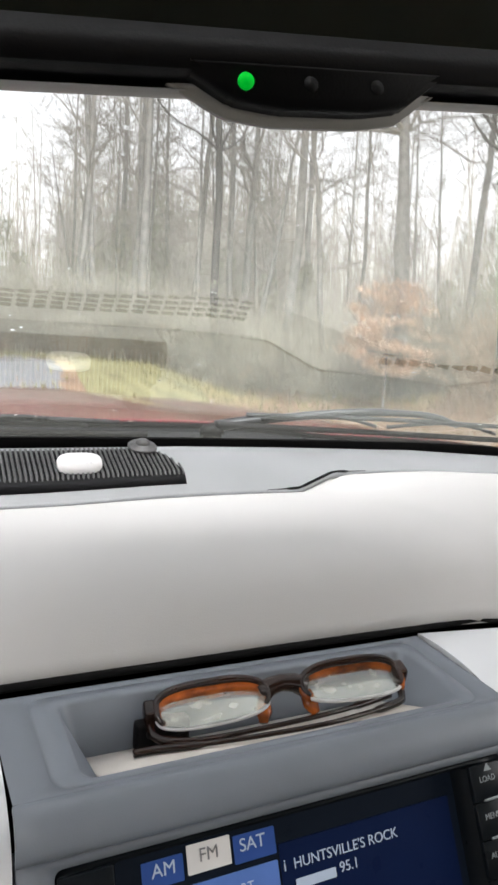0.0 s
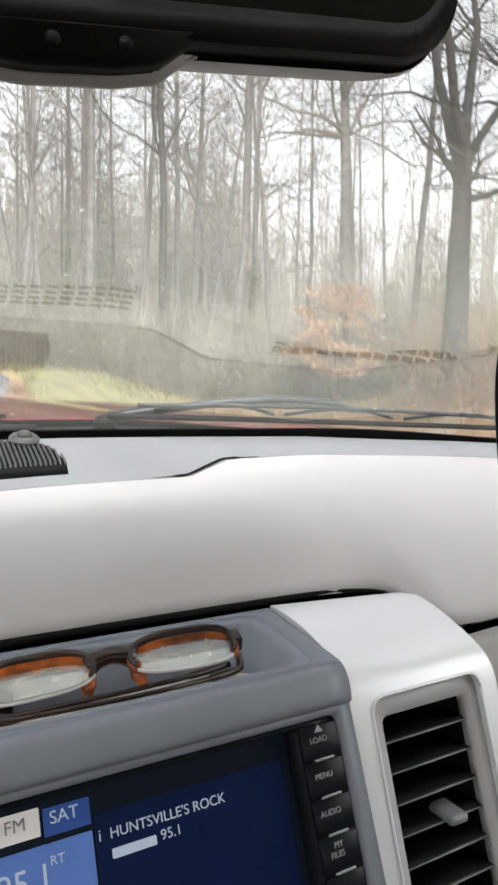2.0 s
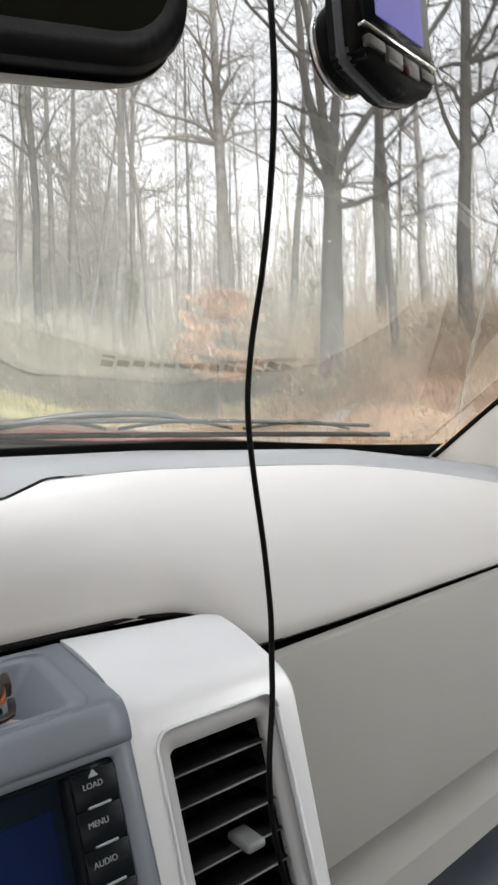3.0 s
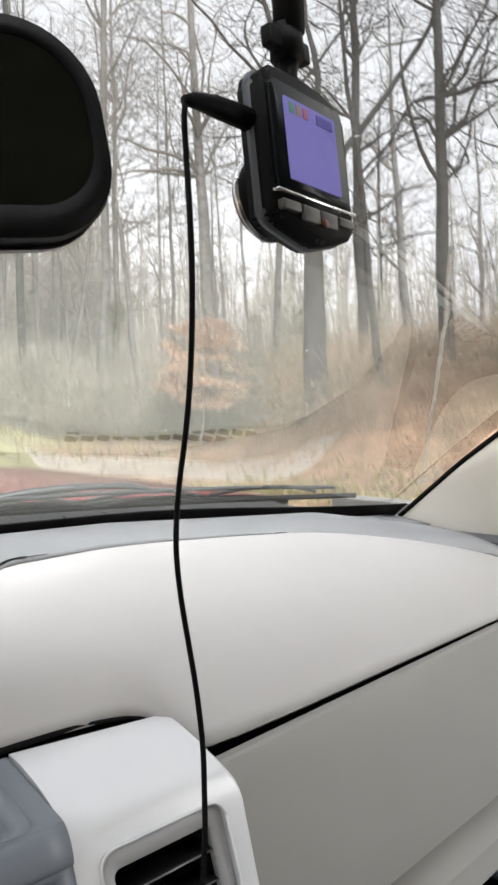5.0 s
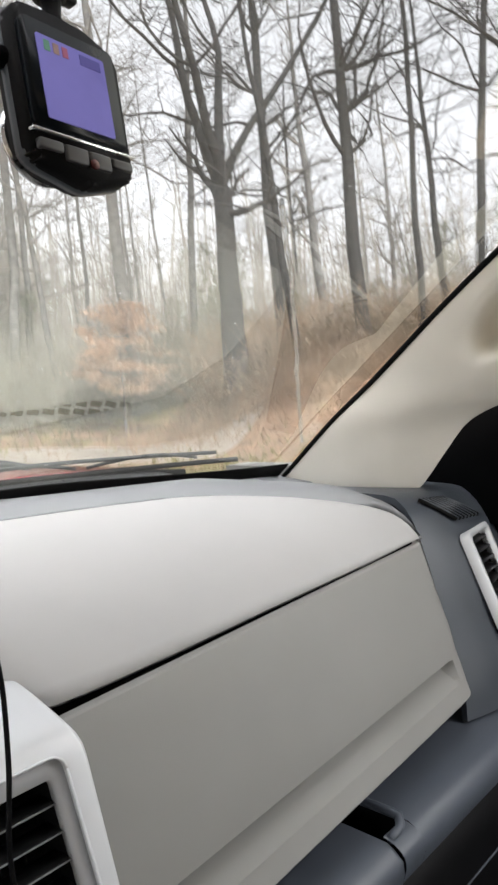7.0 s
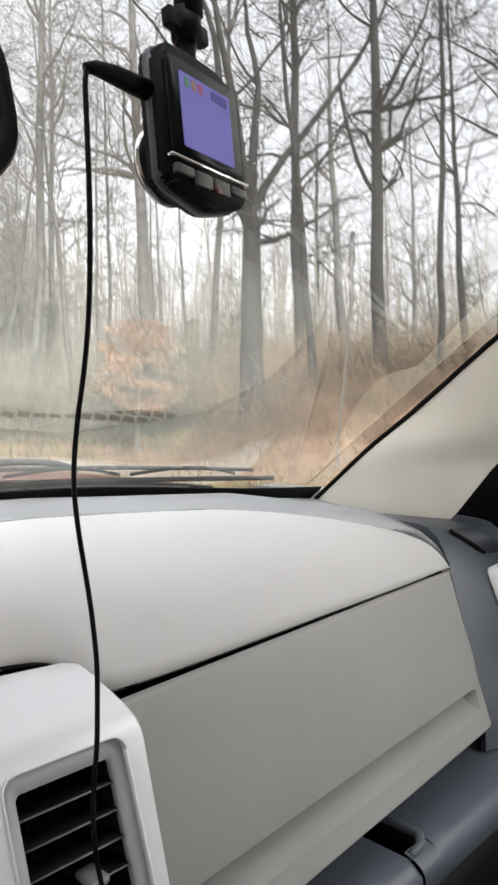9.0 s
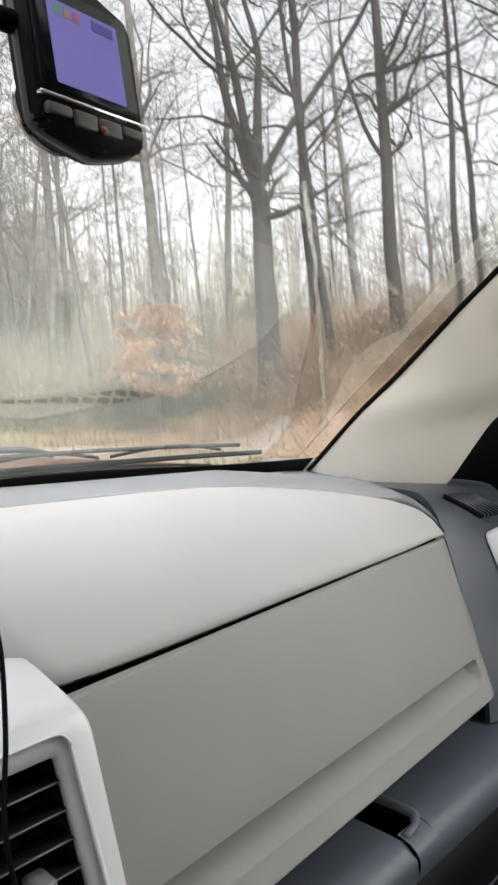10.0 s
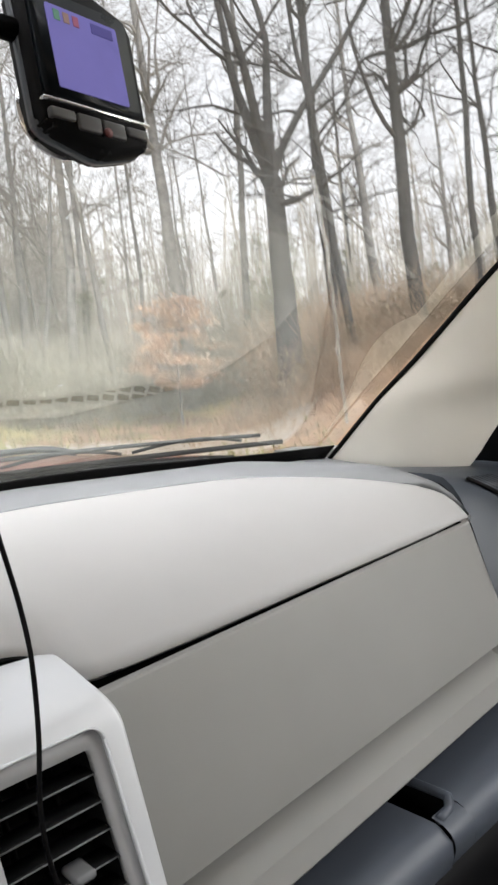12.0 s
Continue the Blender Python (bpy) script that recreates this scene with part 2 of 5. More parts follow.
def grid(rows, closed=False, thick=0.0):
    """A bmesh sheet through rows of points; thick: extruded along its inward normals."""
    bm = bmesh.new()
    rows = np.asarray(rows, float)
    vs = [[bm.verts.new(p) for p in r] for r in rows]
    n = len(vs[0])
    for i in range(len(vs) - 1):
        for j in range(n if closed else n - 1):
            k = (j + 1) % n
            bm.faces.new((vs[i][j], vs[i][k], vs[i + 1][k], vs[i + 1][j]))
    bm.normal_update()
    if thick:
        bmesh.ops.solidify(bm, geom=bm.faces[:], thickness=thick)
        bm.normal_update()
    return bm


def box(lo, hi, bevel=0.0, segs=2):
    bm = bmesh.new()
    bmesh.ops.create_cube(bm, size=1)
    lo, hi = Vector(lo), Vector(hi)
    for v in bm.verts:
        v.co = Vector([(lo[k] + hi[k]) / 2 + v.co[k] * (hi[k] - lo[k]) for k in range(3)])
    if bevel:
        bmesh.ops.bevel(bm, geom=bm.edges[:], offset=bevel, segments=segs, affect="EDGES", profile=0.5)
    return bm


def tube(points, radius, sides=8, caps=True):
    """A round bar along points; radius: one number or one for each point."""
    p = np.array(points, float)
    rr = np.full(len(p), radius, float) if np.isscalar(radius) else np.array(radius, float)
    d = np.gradient(p, axis=0)
    d /= np.linalg.norm(d, axis=1)[:, None] + 1e-12
    up = np.array([0.0, 0, 1]) if abs(d[0, 2]) < 0.9 else np.array([1.0, 0, 0])
    bm = bmesh.new()
    rings = []
    for q, w, r in zip(p, d, rr):
        a = np.cross(w, up)
        a /= np.linalg.norm(a) + 1e-12
        b = np.cross(w, a)
        up = -b if np.dot(-b, up) > 0 else b
        a = np.cross(w, up)
        a /= np.linalg.norm(a) + 1e-12
        rings.append([bm.verts.new(q + r * (a * math.cos(t) + up * math.sin(t))) for t in np.linspace(0, 2 * math.pi, sides, endpoint=False)])
    for r0, r1 in zip(rings[:-1], rings[1:]):
        for j in range(sides):
            k = (j + 1) % sides
            bm.faces.new((r0[j], r0[k], r1[k], r1[j]))
    if caps:
        bm.faces.new(rings[0][::-1])
        bm.faces.new(rings[-1])
    bmesh.ops.recalc_face_normals(bm, faces=bm.faces[:])
    return bm


def disc(centre, axis, radius, depth, sides=24, bevel=0.0):
    bm = bmesh.new()
    bmesh.ops.create_cone(bm, cap_ends=True, segments=sides, radius1=radius, radius2=radius, depth=depth)
    if bevel:
        bmesh.ops.bevel(bm, geom=[e for e in bm.edges if len(e.link_faces) == 2 and any(len(f.verts) > 4 for f in e.link_faces)], offset=bevel, segments=2, affect="EDGES")
    m = Matrix.Translation(centre) @ Vector(axis).to_track_quat("Z", "Y").to_matrix().to_4x4()
    bmesh.ops.transform(bm, matrix=m, verts=bm.verts[:])
    return bm


def moved(bm, m):
    bmesh.ops.transform(bm, matrix=m, verts=bm.verts[:])
    return bm


def join(*bms):
    """Several bmeshes as one."""
    out = bmesh.new()
    for b in bms:
        me = bpy.data.meshes.new("tmp")
        b.to_mesh(me)
        b.free()
        out.from_mesh(me)
        bpy.data.meshes.remove(me)
    return out


def prism(outline, y0, y1, bevel=0.0):
    """A plate with an outline in x and z, from y0 (near side) to y1."""
    bm = bmesh.new()
    f = bm.faces.new([bm.verts.new((x, y0, z)) for x, z in outline])
    r = bmesh.ops.extrude_face_region(bm, geom=[f])
    for v in r["geom"]:
        if isinstance(v, bmesh.types.BMVert):
            v.co.y = y1
    bmesh.ops.recalc_face_normals(bm, faces=bm.faces[:])
    if bevel:
        bmesh.ops.bevel(bm, geom=bm.edges[:], offset=bevel, segments=2, affect="EDGES")
    return bm


def rounded(x0, z0, x1, z1, r, n=5):
    """A rectangle's outline with round corners."""
    out = []
    for cx, cz, a in ((x1 - r, z1 - r, 0), (x0 + r, z1 - r, 90), (x0 + r, z0 + r, 180), (x1 - r, z0 + r, 270)):
        for k in range(n + 1):
            t = radians(a + 90 * k / n)
            out.append((cx + r * math.cos(t), cz + r * math.sin(t)))
    return out


def frame_plate(outer, inner, y0, y1):
    """A plate with a hole: two outlines of equally many points, in x and z, from y0 (near) to y1."""
    rows = [[(x, y1, z) for x, z in outer], [(x, y0, z) for x, z in outer], [(x, y0, z) for x, z in inner], [(x, y1, z) for x, z in inner]]
    return grid(rows, closed=True)


def lettering(name, body, size, m, mat, parent, label=""):
    cu = bpy.data.curves.new(name, "FONT")
    cu.body, cu.size, cu.align_x, cu.align_y, cu.extrude = body, size, "LEFT", "BOTTOM", 0.00012
    cu.materials.append(mat)
    ob = new(name, cu)
    ob.parent = parent
    ob.matrix_basis = m
    if label:
        ob["label"] = label
    return ob


# ---- windshield and cabin shell ----


def glass_y(x, z):
    """The windshield's inner face: raked, and bowed forward in the middle."""
    k0, k1 = 1 / (0.533 + 0.18 * x * x), 1 / (0.80 - 0.367 * x * x)
    u = min(max((z - 1.65) / 0.20, 0.0), 1.0)
    fall = (min(z, 1.65) - 1.50) * k0 + 0.20 * (k0 * u + (k1 - k0) * u * u / 2) + max(0.0, z - 1.85) * k1
    return 0.7773 - 0.285 * x * x - 0.112 * x ** 4 - fall


def glass_point(x, z, out=0.0):
    return (x, glass_y(x, z) + out * 0.55, z + out * 0.83)


zs = np.linspace(1.455, 1.985, 40)


def post_x(z):
    """Where the pillar trim meets the glass, right of the middle."""
    return np.interp(z, [1.50, 1.556, 1.606, 1.648, 1.685, 1.718, 1.746, 1.79, 1.86, 1.97, 2.0], [0.768, 0.752, 0.737, 0.731, 0.721, 0.711, 0.705, 0.697, 0.678, 0.65, 0.642])


def glass_sheet():
    rows = []
    for z in zs:
        half = 0.775 - 0.235 * (z - 1.455)
        rows.append([glass_point(s * half, z) for s in np.linspace(-1, 1, 48)])
    return rows


def thin_pane(ob, inward, clear_mat):
    """The face towards the cabin mirrors and mists; the outer face and rim are clear, so light passes straight through."""
    ob.data.materials.append(clear_mat)
    for f in ob.data.polygons:
        f.material_index = 0 if f.normal.dot(Vector(inward)) > 0.3 else 1


glass_bm = grid(glass_sheet(), thick=0.005)
bmesh.ops.recalc_face_normals(glass_bm, faces=glass_bm.faces[:])
windshield = link_mesh("windshield", glass_bm, M_GLASS)
thin_pane(windshield, (0, -0.55, -0.83), M_CLEAR)
tagged(windshield, "raked truck windshield misted with rain film", "windshield", kind="structure")
windshield.visible_shadow = False

# black ceramic band and seal along the glass edges
band = []
for z in (1.455, 1.49, 1.525, 1.561):
    half = 0.775 - 0.235 * (z - 1.455)
    row = []
    for x in np.linspace(-half, half, 40):
        # the band narrows towards the pillars
        w = min(1.0, max(0.0, (abs(x) - 0.38) / 0.34))
        row.append(glass_point(x, z - 0.15 * (z - 1.455) * w * w * (3 - 2 * w), -0.004))
    band.append(row)
frit = link_mesh("windshield_band", grid(band, thick=0.002), M_GAP)
tagged(frit, "black ceramic band along the windshield foot", "trim", kind="structure")
for side in (-1, 1):
    line = [glass_point(side * (post_x(z) + 0.0002), z, -0.006) for z in np.linspace(1.50, 1.98, 40)]
    seal = link_mesh("windshield_seal", tube(line, 0.0034, 6), M_GAP)
    tagged(seal, "black rubber seal along the windshield edge", "trim", kind="structure")

roof = link_mesh("ceiling", box((-0.85, -1.9, 1.985), (0.85, 0.02, 2.05), 0.01), M_LINER)
tagged(roof, "pale cloth headliner", "ceiling", kind="structure")
cab_floor = link_mesh("floor", box((-0.9, -1.9, 0.55), (0.9, 0.75, 0.6)), M_CLOTH)
tagged(cab_floor, "grey carpet cab floor", "floor", kind="structure")
back_wall = link_mesh("wall_rear", join(box((-0.9, -1.95, 0.55), (0.9, -1.9, 1.45)), box((-0.9, -1.95, 1.92), (0.9, -1.9, 2.05)), box((-0.9, -1.95, 1.45), (-0.7, -1.9, 1.92)), box((0.7, -1.95, 1.45), (0.9, -1.9, 1.92))), M_CLOTH, smooth=False)
tagged(back_wall, "grey cloth rear wall of the cab", "wall", kind="structure")
firewall = link_mesh("wall_front", box((-0.9, 0.75, 0.55), (0.9, 0.79, 1.44)), M_GAP)
tagged(firewall, "black firewall behind the dashboard", "wall", kind="structure")
for side, name in ((-1, "wall_left"), (1, "wall_right")):
    x0, x1 = sorted((side * 0.90, side * 0.95))
    w = join(box((x0, -1.9, 0.55), (x1, 0.78, 1.40)), box((x0, -1.9, 1.40), (x1, -1.75, 2.05)), box((x0, -0.95, 1.40), (x1, -0.80, 2.05)),
             box((x0, 0.16, 1.40), (x1, 0.78, 1.52)), box((x0, -1.75, 1.94), (x1, -0.1, 2.05)))
    tagged(link_mesh(name, w, M_CLOTH, smooth=False), "grey door side of the cab with a window opening", "wall", kind="structure")
    g = link_mesh("window_1" if side < 0 else "window_2", box((side * 0.925 - 0.002, -1.75, 1.40), (side * 0.925 + 0.002, 0.16, 1.94)), M_SIDEGLASS)
    thin_pane(g, (-side, 0, 0), M_CLEAR)
    g.visible_shadow = False
    tagged(g, "clear side window glass", "window", kind="structure")

# ---- dashboard ----
EDGE = [(-0.85, 0.49, 1.505), (-0.55, 0.545, 1.512), (-0.30, 0.56, 1.513), (-0.08, 0.566, 1.512), (0.06, 0.567, 1.517), (0.178, 0.569, 1.518)]
EDGE_STEP = [(0.186, 0.569, 1.519), (0.220, 0.564, 1.533)]
EDGE_RIGHT = [(0.235, 0.566, 1.534), (0.328, 0.575, 1.534), (0.40, 0.569, 1.532), (0.50, 0.528, 1.531), (0.568, 0.495, 1.528), (0.641, 0.420, 1.518), (0.686, 0.341, 1.504), (0.70, 0.306, 1.487), (0.711, 0.291, 1.464)]
SEAM = [(-0.85, 0.29, 1.466), (-0.40, 0.30, 1.472), (-0.25, 0.318, 1.4762), (0.0, 0.320, 1.4768), (0.117, 0.319, 1.4768), (0.180, 0.315, 1.4762), (0.203, 0.304, 1.474), (0.217, 0.285, 1.464), (0.234, 0.274, 1.459), (0.45, 0.281, 1.461), (0.711, 0.291, 1.464)]
CREST = [(-0.85, 0.53, 1.525), (-0.55, 0.595, 1.537), (-0.30, 0.622, 1.543), (0.089, 0.632, 1.547), (0.20, 0.632, 1.546), (0.36, 0.625, 1.544), (0.45, 0.597, 1.541), (0.53, 0.570, 1.539), (0.65, 0.545, 1.534), (0.76, 0.535, 1.528), (0.88, 0.49, 1.515)]


def by_x(points, x):
    p = np.array(points)
    return np.array([x, np.interp(x, p[:, 0], p[:, 1]), np.interp(x, p[:, 0], p[:, 2])])


dashboard = thing("dashboard", "two-tone light vinyl and grey plastic truck dashboard", "dashboard")


def brow(p):
    """The pad's top edge stands a little nearer than the strip and hides the defroster trough behind it."""
    p = np.asarray(p, float)
    s = np.interp(p[0], [-0.25, 0.0, 0.15, 0.17, 0.24, 0.33, 0.52, 0.62], [0.04, 0.055, 0.088, 0.085, 0.060, 0.050, 0.022, 0.0])
    return p + (np.array([-0.07, -0.06, 1.62]) - p) * s


def ledge_of_strip(p):
    """The strip's near edge: it steps back beyond the notch."""
    p = np.asarray(p, float)
    s = np.interp(p[0], [-0.10, 0.0, 0.15, 0.18, 0.225, 0.33], [0.014, 0.008, -0.006, -0.006, 0.030, 0.0])
    return p + (p - np.array([-0.07, -0.06, 1.62])) * s


BROW = [brow(p) for p in np.vstack([rail(EDGE, 60), rail(EDGE_STEP, 8, True)[1:], rail(EDGE_RIGHT, 80)[1:]])]


def pad_sheet():
    edge = np.vstack([rail(EDGE, 40), rail(EDGE_STEP, 6, True), rail(EDGE_RIGHT, 60)])
    seam_curve = rail(SEAM, 400)
    rows = []
    for e in edge:
        # the foot of each rib lies on the seam at nearly the same x
        s = by_x(seam_curve, min(e[0], 0.711))
        calm = by_x([(-0.85, 0.29, 1.466), (-0.25, 0.318, 1.476), (0.05, 0.314, 1.476), (0.22, 0.298, 1.470), (0.45, 0.281, 1.461), (0.711, 0.291, 1.464)], min(e[0], 0.711))
        span = np.linalg.norm((s - e)[1:])
        k = min(1.0, span / 0.28)
        calm_edge = by_x([(-0.85, 0.49, 1.505), (-0.30, 0.56, 1.513), (-0.08, 0.566, 1.513), (0.05, 0.567, 1.517), (0.42, 0.565, 1.532)], e[0]) if e[0] < 0.42 else e
        e, calm_edge = brow(e), brow(calm_edge)
        rib = []
        for v in np.concatenate([[0, 0.012], np.linspace(0.04, 1, 26)]):
            f = min(1.0, max(0.0, (v - 0.62) / 0.38))
            foot = calm + (s - calm) * f * f * (3 - 2 * f)
            g = min(1.0, v / 0.16)
            base = (e + (calm_edge - e) * g * g * (3 - 2 * g)) * (1 - v) + foot * v
            swell = math.sin(math.pi * v ** np.interp(e[0], [0.10, 0.30], [1.9, 1.15])) ** 0.9 if 0 < v < 1 else 0.0
            rib.append(base + np.array([0, -0.018, 0.033]) * k * swell)
        rows.append(rib)
    return rows


part("upper_pad", grid(pad_sheet(), thick=0.010), M_PAD, dashboard, "light grey vinyl upper pad, softly rolled")
part("pad_groove", tube(np.array([p for p in BROW if p[0] > 0.54]) + np.array([0, 0.002, -0.0045]), 0.0009, 6), M_GAP, dashboard, "dark joint round the pad")

part("notch_joint", tube([ledge_of_strip(p) + np.array([0, 0, 0.0012]) for p in rail([(0.150, 0.569, 1.5185), (0.186, 0.5685, 1.5200), (0.2195, 0.5635, 1.5345), (0.232, 0.5645, 1.5352), (0.262, 0.5675, 1.5350)], 24, True)], [0.0005] * 5 + [0.0014] * 14 + [0.0004] * 5, 6), M_GAP, dashboard, "dark slanting joint in the pad edge")
# grey strip from the pad to the crest, then the hidden slope down to the glass
strip_rows, rear_rows, trough_rows = [], [], []
REAR = [(-0.88, 0.60, 1.505), (-0.5, 0.70, 1.510), (-0.1, 0.735, 1.512), (0.12, 0.735, 1.512), (0.20, 0.700, 1.520), (0.34, 0.690, 1.522), (0.5, 0.650, 1.520), (0.62, 0.585, 1.518), (0.70, 0.56, 1.515), (0.88, 0.50, 1.51)]
EDGE_ALL = [ledge_of_strip(p) for p in np.vstack([rail(EDGE, 60), rail(EDGE_STEP, 8, True)[1:], np.array(EDGE_RIGHT)])] + [np.array((0.7126, 0.49, 1.516)), np.array((0.90, 0.44, 1.506))]
for x in np.concatenate([np.linspace(-0.85, 0.16, 60), np.linspace(0.17, 0.25, 16), np.linspace(0.26, 0.7108, 70)]):
    k = min(1.0, max(0.0, (0.60 - x) / 0.05))
    a, c, r = by_x(EDGE_ALL, x), by_x(CREST, x), by_x(REAR, x)
    b = by_x(BROW, x)
    trough_rows.append([b + np.array([0, 0.001, -0.0045]), b + np.array([0, 0.004, -0.0065]), b * 0.5 + a * 0.5 + np.array([0, 0.001, -0.0075]), a + np.array([0, -0.003, -0.0065]), a + np.array([0, 0.002, -0.004])])
    trough = [a + np.array([0, 0.001, -0.0042])]
    a = a + np.array([0, 0.004, -0.0025])
    if c[1] - a[1] < 0.012:
        a = c - np.array([0, 0.012, 0.002])
    w = min(1.0, max(0.0, (x - 0.60) / 0.10))
    w = w * w * (3 - 2 * w)
    c = c - np.array([0, 0, 0.009 * w])
    prof = trough + [a + (c - a) * v + np.array([0, 0, 0.004 * (1 - w) * math.sin(math.pi * v) + 0.014 * w * math.sin(math.pi * v ** 0.45)]) for v in np.concatenate([[0, 0.03, 0.08], np.linspace(0.15, 1, 8)])]
    strip_rows.append(prof + [c + (r - c) * 0.06])
    rear_rows.append([c + (r - c) * v + np.array([0, 0, -0.0005]) for v in np.linspace(0.05, 1, 7)] + [r + np.array([0, 0.004, -0.03])])
corner_rows = []
for x in np.linspace(0.7112, 0.88, 10):
    a, c, r = by_x(EDGE_ALL[-2:], x) - np.array([0, 0, 0.002]), by_x(CREST, x) - np.array([0, 0, 0.009]), by_x(REAR, x)
    corner_rows.append([a + (c - a) * v for v in np.linspace(0, 1, 5)] + [c + (r - c) * v for v in (0.5, 1.0)])
part("corner_strip", grid(corner_rows, thick=0.006), M_TOPSTRIP, dashboard, "matt grey plastic corner below the pillar")
part("top_strip", grid(strip_rows, thick=0.006), M_TOPSTRIP, dashboard, "matt grey plastic strip below the windshield")

part("rear_slope", grid(rear_rows, thick=0.006), M_BLACK, dashboard, "black slope between dash crest and glass")
part("dash_core", grid([[(x, 0.32, 1.468), (x, 0.33, 1.30), (x, 0.36, 1.05)] for x in np.linspace(-0.85, 0.85, 12)], thick=0.01), M_GAP, dashboard, "black structure behind the joints")

part("seam_shadow_gap", tube(rail([(-0.40, 0.302, 1.470), (-0.25, 0.3195, 1.4755), (0.117, 0.3205, 1.4765), (0.180, 0.3160, 1.4755), (0.204, 0.304, 1.4725), (0.219, 0.2845, 1.4615), (0.236, 0.2775, 1.4560), (0.250, 0.2780, 1.4555)], 80) + np.array([0, -0.001, 0.0012]), [0.0020] * 64 + [0.0020 - 0.0001 * k for k in range(16)], 6), M_GAP, dashboard, "dark joint between pad and console")
# defroster outlets: dark cells in the sloping trough behind the pad's edge
trough_part = part("defroster_trough", grid(trough_rows), M_PAD, dashboard, "light sloping trough behind the pad edge")
for share in (0.08, 0.25, 0.42, 0.59):
    pieces = []
    for x in np.linspace(-0.42, 0.144, 41):
        b, a = by_x(BROW, x) + np.array([0, 0.004, -0.0065]), by_x(EDGE_ALL, x) + np.array([0, -0.003, -0.0065])
        mid = b * 0.5 + a * 0.5 + np.array([0, 0.0015, -0.0008])
        q = b + (mid - b) * share * 2 if share < 0.5 else mid + (a - mid) * (share - 0.5) * 2
        pieces.append(box(q + np.array([-0.0050, -0.0015, -0.003]), q + np.array([0.0050, 0.0012, 0.0022])))
    tagged(part("defroster_slot_row", join(*pieces), M_GAP, trough_part, "row of dark defroster slots", smooth=False), kind="stuff")
# the passenger's outlet is a straight plate with two rows of slots
outlet = []
for x in np.linspace(0.296, 0.534, 14):
    y = np.interp(x, [0.305, 0.530], [0.5555, 0.5175])
    outlet.append([(x, y - 0.0105, 1.5285), (x, y - 0.0100, 1.5305), (x, y + 0.0100, 1.5305), (x, y + 0.0105, 1.5285)])
outlet_part = part("defroster_outlet", grid(outlet), M_PAD, dashboard, "light defroster outlet behind the pad edge")
for shift in (-0.0052, 0.0052):
    for x in np.linspace(0.312, 0.521, 13):
        y = np.interp(x, [0.305, 0.530], [0.5555, 0.5175]) + shift
        part("slot", box((x - 0.0066, y - 0.0034, 1.5290), (x + 0.0066, y + 0.0034, 1.5312)), M_GAP, outlet_part, smooth=False)

# driver-side speaker grille with its oval cap and light sensor
grille_edge = []
for x in np.linspace(-0.42, 0.075, 60):
    a, c = by_x(EDGE_ALL, x), by_x(CREST, x)
    shrink = 1.0 if x < 0.04 else max(0.0, 1 - ((x - 0.04) / 0.035) ** 2) ** 0.5
    row = []
    row.append(a + (c - a) * 0.21 + np.array([0, -0.001, 0.0005]))
    for v in np.linspace(0.26, 0.26 + 0.62 * max(shrink, 0.05), 10):
        row.append(a + (c - a) * v + np.array([0, 0, 0.0055 + 0.002 * math.sin(math.pi * (v - 0.26) / 0.62)]))
    grille_edge.append(row)
grille = part("speaker_grille", grid(grille_edge, thick=0.004), M_BLACK, dashboard, "black ribbed plastic grille")
for x in np.linspace(-0.40, 0.074, 114):
    a, c = by_x(EDGE_ALL, x), by_x(CREST, x)
    top = 0.86 if x < 0.04 else 0.26 + 0.60 * max(0.1, 1 - ((x - 0.04) / 0.035) ** 2) ** 0.5
    lift = np.array([0, -0.001, 0.0115])
    part("grille_rib", tube([a + (c - a) * 0.20 + np.array([0, -0.0025, 0.0015]), a + (c - a) * 0.25 + lift * 0.75] + [a + (c - a) * v + lift for v in (0.30, (0.3 + top) / 2, top)], 0.0011, 4), M_RIB, grille)
cap_at = by_x(EDGE_ALL, -0.016) * 0.45 + by_x(CREST, -0.016) * 0.55 + np.array([0, -0.010, 0.0118])
oval = prism([(0.019 * math.copysign(abs(math.cos(t)) ** 0.6, math.cos(t)), 0.0092 * math.copysign(abs(math.sin(t)) ** 0.7, math.sin(t))) for t in np.linspace(0, 2 * math.pi, 32, endpoint=False)], -0.002, 0.004, 0.0008)
cap = part("oval_cap", moved(oval, Matrix.Translation(cap_at) @ Matrix.Rotation(radians(-24), 4, "X")), M_WHITEPLASTIC, grille, "white oval plastic cap")
bars = join(*[box((x, -0.0026, -0.001), (x + 0.0022, -0.0018, 0.0012)) for x in np.linspace(-0.010, 0.008, 6)])
part("cap_marking", moved(bars, Matrix.Translation(cap_at) @ Matrix.Rotation(radians(-24), 4, "X")), M_STRIP, cap, smooth=False)
sens = by_x(CREST, 0.048) + np.array([0, -0.009, 0.0075])
sensor = part("light_sensor", disc(sens, (0, -0.3, 1), 0.0135, 0.006, 28, 0.002), M_RIB, dashboard, "round grey light sensor")
dome = bmesh.new()
bmesh.ops.create_uvsphere(dome, u_segments=20, v_segments=10, radius=0.0068)
part("sensor_dome", moved(dome, Matrix.Translation(sens + np.array([0, 0, 0.003])) @ Matrix.Diagonal((1, 1, 0.75, 1))), M_RIB, sensor)

# glove compartment: lid with a handle ledge
glove = part("glove_lid", bmesh.new(), M_TAN, dashboard, "tan plastic glove compartment lid with a pull ledge")


